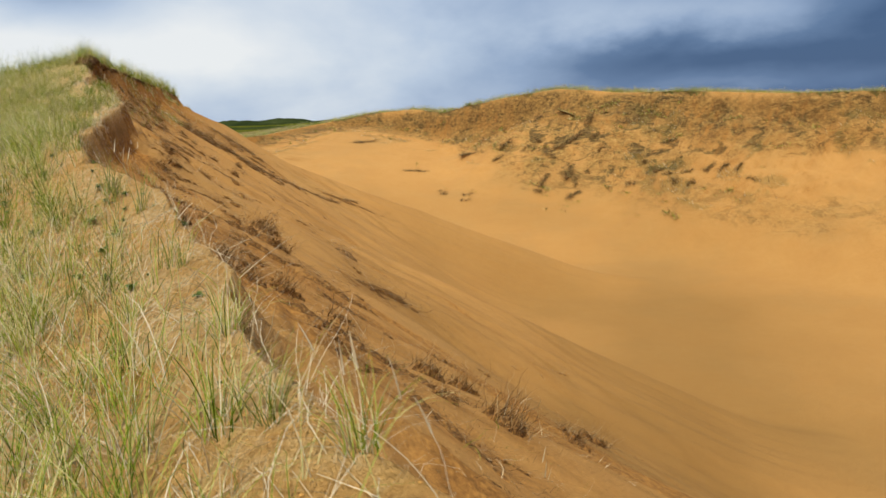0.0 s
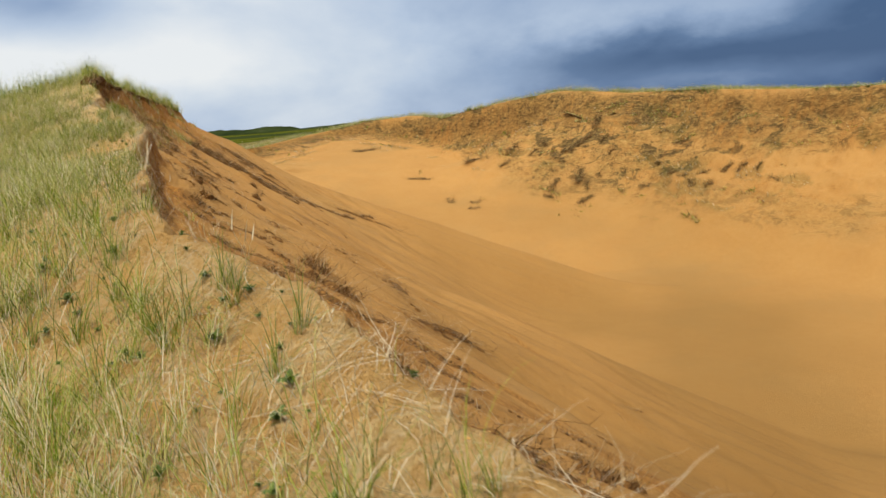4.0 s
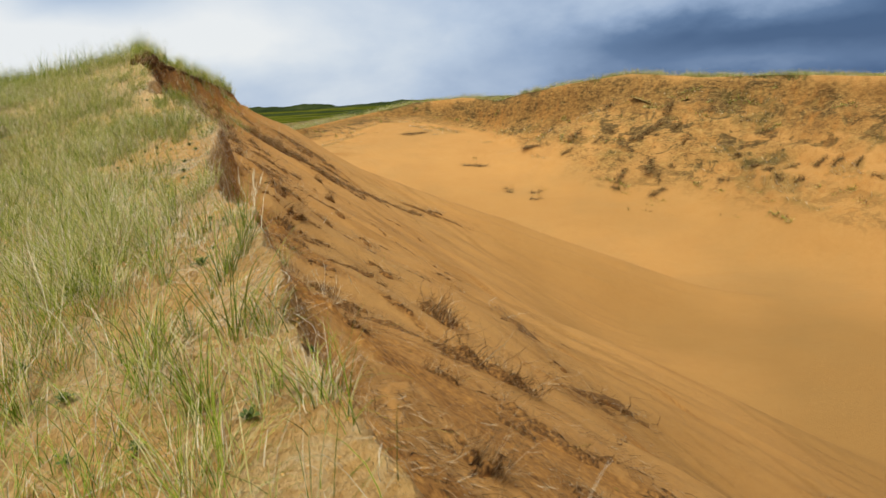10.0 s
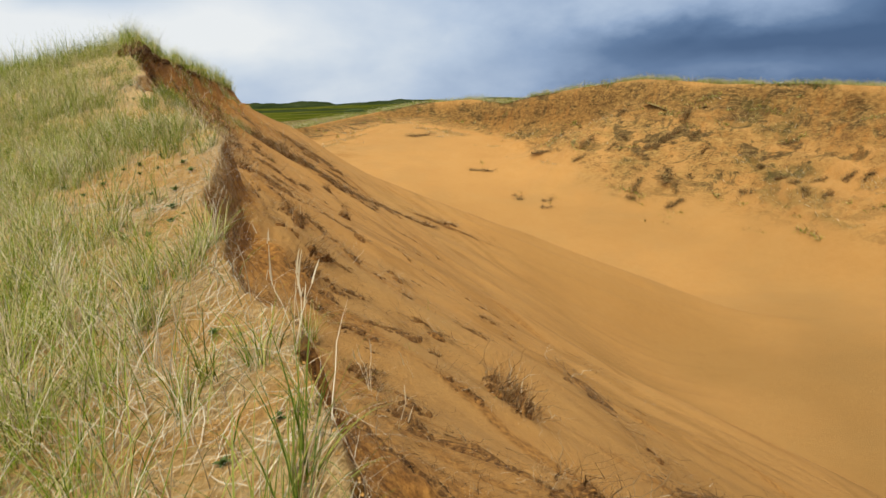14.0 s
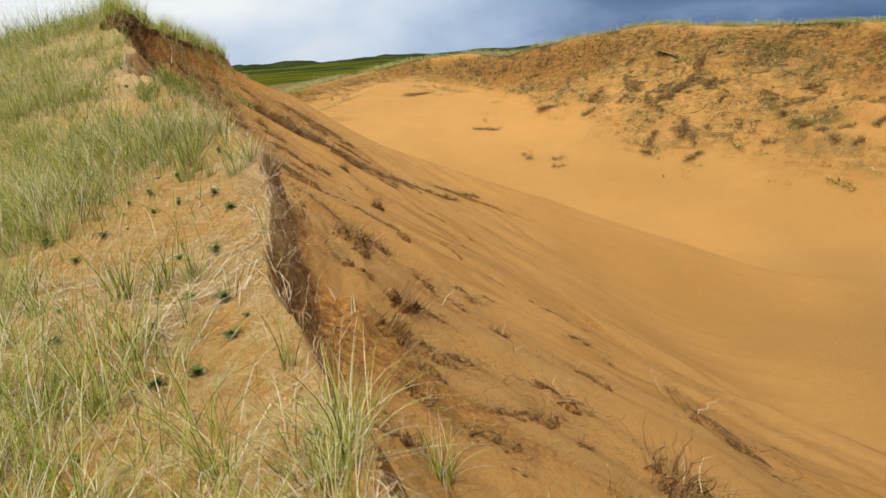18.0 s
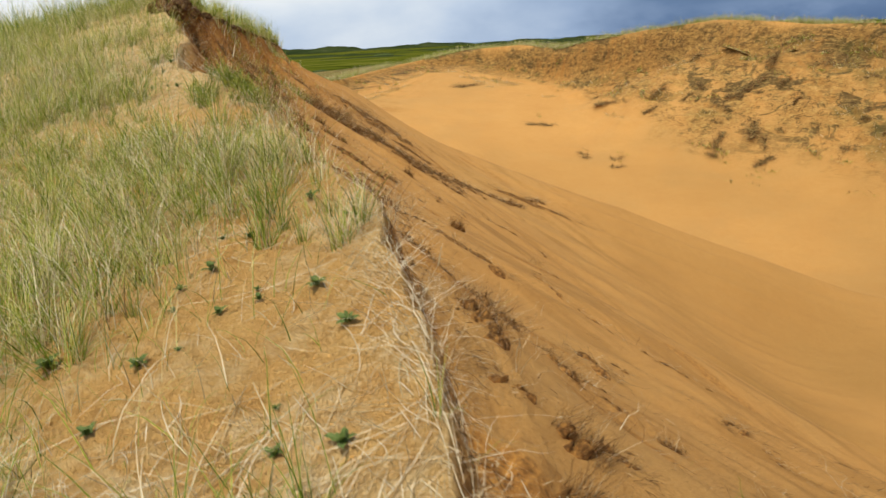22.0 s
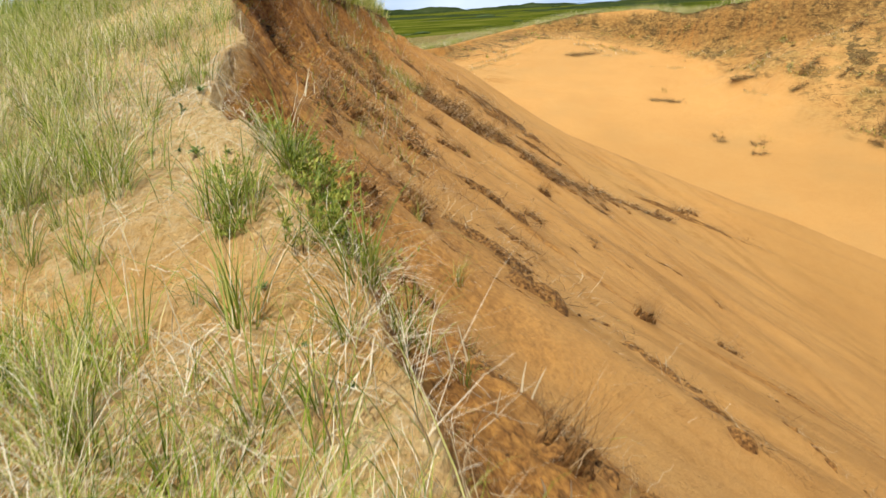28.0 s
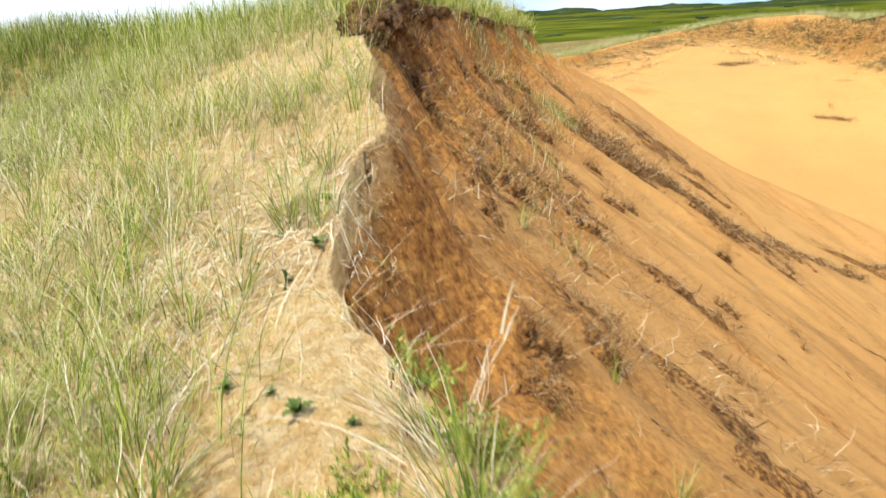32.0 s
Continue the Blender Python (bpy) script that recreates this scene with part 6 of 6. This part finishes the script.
def lay_slabs():
    r = random.Random(91)
    used = set()

    def put(k, x, y, turn, size):
        m = stand(x, y, turn, size, 0.13, 1.0)
        if SLABS[k] in used:
            place(SLABS[k], m)
        else:
            used.add(SLABS[k])
            set_at(SLABS[k], m)

    for x, y, k in SLAB_PLACES + SLAB_PLACES_2:
        put(k, x, y, math.atan2(0.83, -0.55) + r.uniform(-0.7, 0.7), r.uniform(0.65, 1.0))
    # broken sods below the whole rim
    seg = np.hypot(np.diff(_cr[:, 0]), np.diff(_cr[:, 1]))
    cum = np.concatenate([[0], np.cumsum(seg)])
    s = cum[4]
    while s < cum[-1]:
        cx, cy = float(np.interp(s, cum, _cr[:, 0])), float(np.interp(s, cum, _cr[:, 1]))
        tx, ty = float(np.interp(s + 0.5, cum, _cr[:, 0])) - cx, float(np.interp(s + 0.5, cum, _cr[:, 1])) - cy
        tl = math.hypot(tx, ty) + 1e-6
        for _ in range(1):
            d = 0.8 + r.expovariate(1 / 1.6)
            if d < 6:
                put(r.choice((0, 2, 3, 3, 2)), cx - d * ty / tl, cy + d * tx / tl, math.atan2(ty, tx) + r.uniform(-0.6, 0.6), r.uniform(0.6, 1.2))
        s += r.uniform(0.9, 2.0)


lay_slabs()


# ---------------------------------------------------------------- dark root clumps left hanging on the far bank
def clump_model(seed, length, wide, roots):
    r = np.random.default_rng(seed)
    t = thing("root_clump", "dark ragged clump of roots and turf clinging to the sand bank", "root clump", "root clumps on the bank")
    part("matted_soil", lump_mesh("matted_soil", seed, length, wide, 0.07, HUMUS, 1.2), t)
    b = np.stack([r.uniform(-0.5, 0.5, roots) * length, r.normal(0, 0.3, roots) * wide, r.uniform(0.02, 0.12, roots)], -1)
    h = np.where(r.random(roots) < 0.7, r.normal(0, 0.5, roots) + np.where(r.random(roots) < 0.5, 0, math.pi), r.random(roots) * 2 * math.pi)
    st = strips(b, h, r.uniform(0.2, 0.8, roots), r.uniform(0.015, 0.045, roots), r.uniform(0.9, 1.6, roots), r.uniform(0.0, 0.6, roots), 6, r, 1.6, 0.7)
    cut = int(roots * 0.7)
    part("root_tangle", strips_mesh("root_tangle", [(st[:cut], 0)], [ROOT]), t, "dangling dark roots")
    part("dead_foliage", strips_mesh("dead_foliage", [(st[cut:], 0)], [TURFTOP]), t, "withered brown turf")
    return t


CLUMPS = [clump_model(800 + 9 * k, *a) for k, a in enumerate(((2.0, 0.22, 110), (2.0, 0.36, 150), (2.0, 0.16, 90), (2.0, 0.5, 190)))]
# x, y, length
CLUMP_PLACES = [(0.7, 79.8, 3.3), (6.1, 79.1, 1.7), (6.2, 75.1, 2.6), (3.5, 75.2, 2.1), (7.5, 71.1, 1.5), (7.2, 69.7, 2.9), (9.5, 69.3, 3.4), (11.0, 68.1, 1.4), (9.8, 67.8, 1.9), (9.3, 66.4, 2.3), (6.5, 68.7, 1.4), (-11.5, 93.6, 4.6), (12.3, 74.3, 3.2), (12.3, 78.6, 3.4), (15.1, 75.9, 4.4), (15.6, 73.7, 2.1), (14.7, 72.1, 3.1), (18.5, 69.5, 3.0), (17.1, 68.6, 2.0), (20.3, 68.0, 2.5), (22.3, 63.7, 2.4), (23.5, 61.7, 2.3), (24.1, 60.1, 2.3), (15.8, 63.2, 1.4), (16.1, 61.8, 1.3)]
CLUMP_PLACES_2 = [(17.5, 61.1, 1.8), (18.8, 59.8, 1.8), (19.6, 59.0, 1.8), (20.0, 56.9, 1.3), (16.2, 60.2, 1.8), (17.1, 59.0, 1.3), (13.6, 64.4, 2.8), (12.4, 71.8, 2.0), (10.8, 73.1, 3.1), (9.2, 72.8, 2.6), (17.8, 66.6, 2.4), (4.5, 76.8, 3.2), (2.9, 83.5, 3.5), (0.9, 86.1, 3.6), (7.5, 75.7, 2.1), (8.3, 71.8, 2.0), (12.4, 69.3, 1.5), (15.4, 65.7, 0.9), (20.1, 55.0, 1.2), (8.0, 80.1, 2.8), (10.4, 79.6, 2.8), (20.8, 63.1, 2.8), (23.5, 59.9, 2.7), (20.3, 66.3, 2.5)]


def hang_clumps():
    r = random.Random(97)
    used = set()
    for x, y, length in CLUMP_PLACES + CLUMP_PLACES_2:
        k = r.randrange(4)
        size = 0.34 * length
        if float(crest_distance(np.array([x]), np.array([y]))[0][0]) < 2.6:
            continue
        m = stand(x, y, r.uniform(0, 2 * math.pi), 1.0, 0.05, 1.0) @ Matrix.Diagonal((size * 0.9, max(0.7, size * 1.1), 0.8, 1))
        if CLUMPS[k] in used:
            place(CLUMPS[k], m)
        else:
            used.add(CLUMPS[k])
            set_at(CLUMPS[k], m)


hang_clumps()

# a grey-green shrub and driftwood-like twigs stranded on the sand below the bank
for x, y, size in ((-5.0, 79.1, 3.2), (-0.1, 68.6, 1.6), (-2.2, 71.4, 2.6), (0.2, 70.4, 1.8)):
    place(CLUMPS[2 if size < 3 else 3], stand(x, y, 1.9 * size, 1.0, 0.04, 1.0) @ Matrix.Diagonal((0.34 * size, 1.1, 0.5, 1)))


# ---------------------------------------------------------------- scrub out on the plain
def scatter_scrub():
    r = np.random.default_rng(95)
    ico = bmesh.new()
    bmesh.ops.create_icosphere(ico, subdivisions=2, radius=1.0)
    v0 = np.array([v.co for v in ico.verts])
    f0 = np.array([[v.index for v in f.verts] for f in ico.faces])
    ico.free()
    co, fa, start = [], [], 0
    for k in range(110):
        dist = 150 * (2300 / 150) ** r.random()
        ang = r.uniform(-0.62, 0.75)
        x, y = -8 - dist * math.sin(ang) * 1.0, 20 + dist * math.cos(ang)
        if y < 125 and x > -45:
            continue
        size = r.uniform(0.5, 1.3) * (1 + dist / 420)
        z = float(ground_z(x, y)[0])
        v = v0 * (1 + 0.5 * (vnoise(v0[:, 0] * 3 + k, v0[:, 1] * 3 + v0[:, 2] * 2)[:, None] - 0.5))
        co.append(v * (size * r.uniform(1.5, 4.0), size, size * 0.38) + (x, y, z + size * 0.2))
        fa.append(f0 + start)
        start += len(v0)
    me = mesh_from("heath_scrub", np.concatenate(co).tolist(), np.concatenate(fa).tolist(), [DARKLEAF])
    tagged(new("heath_scrub", me), "dark low scrub dotted over the green plain", "scrub", kind="stuff")


scatter_scrub()
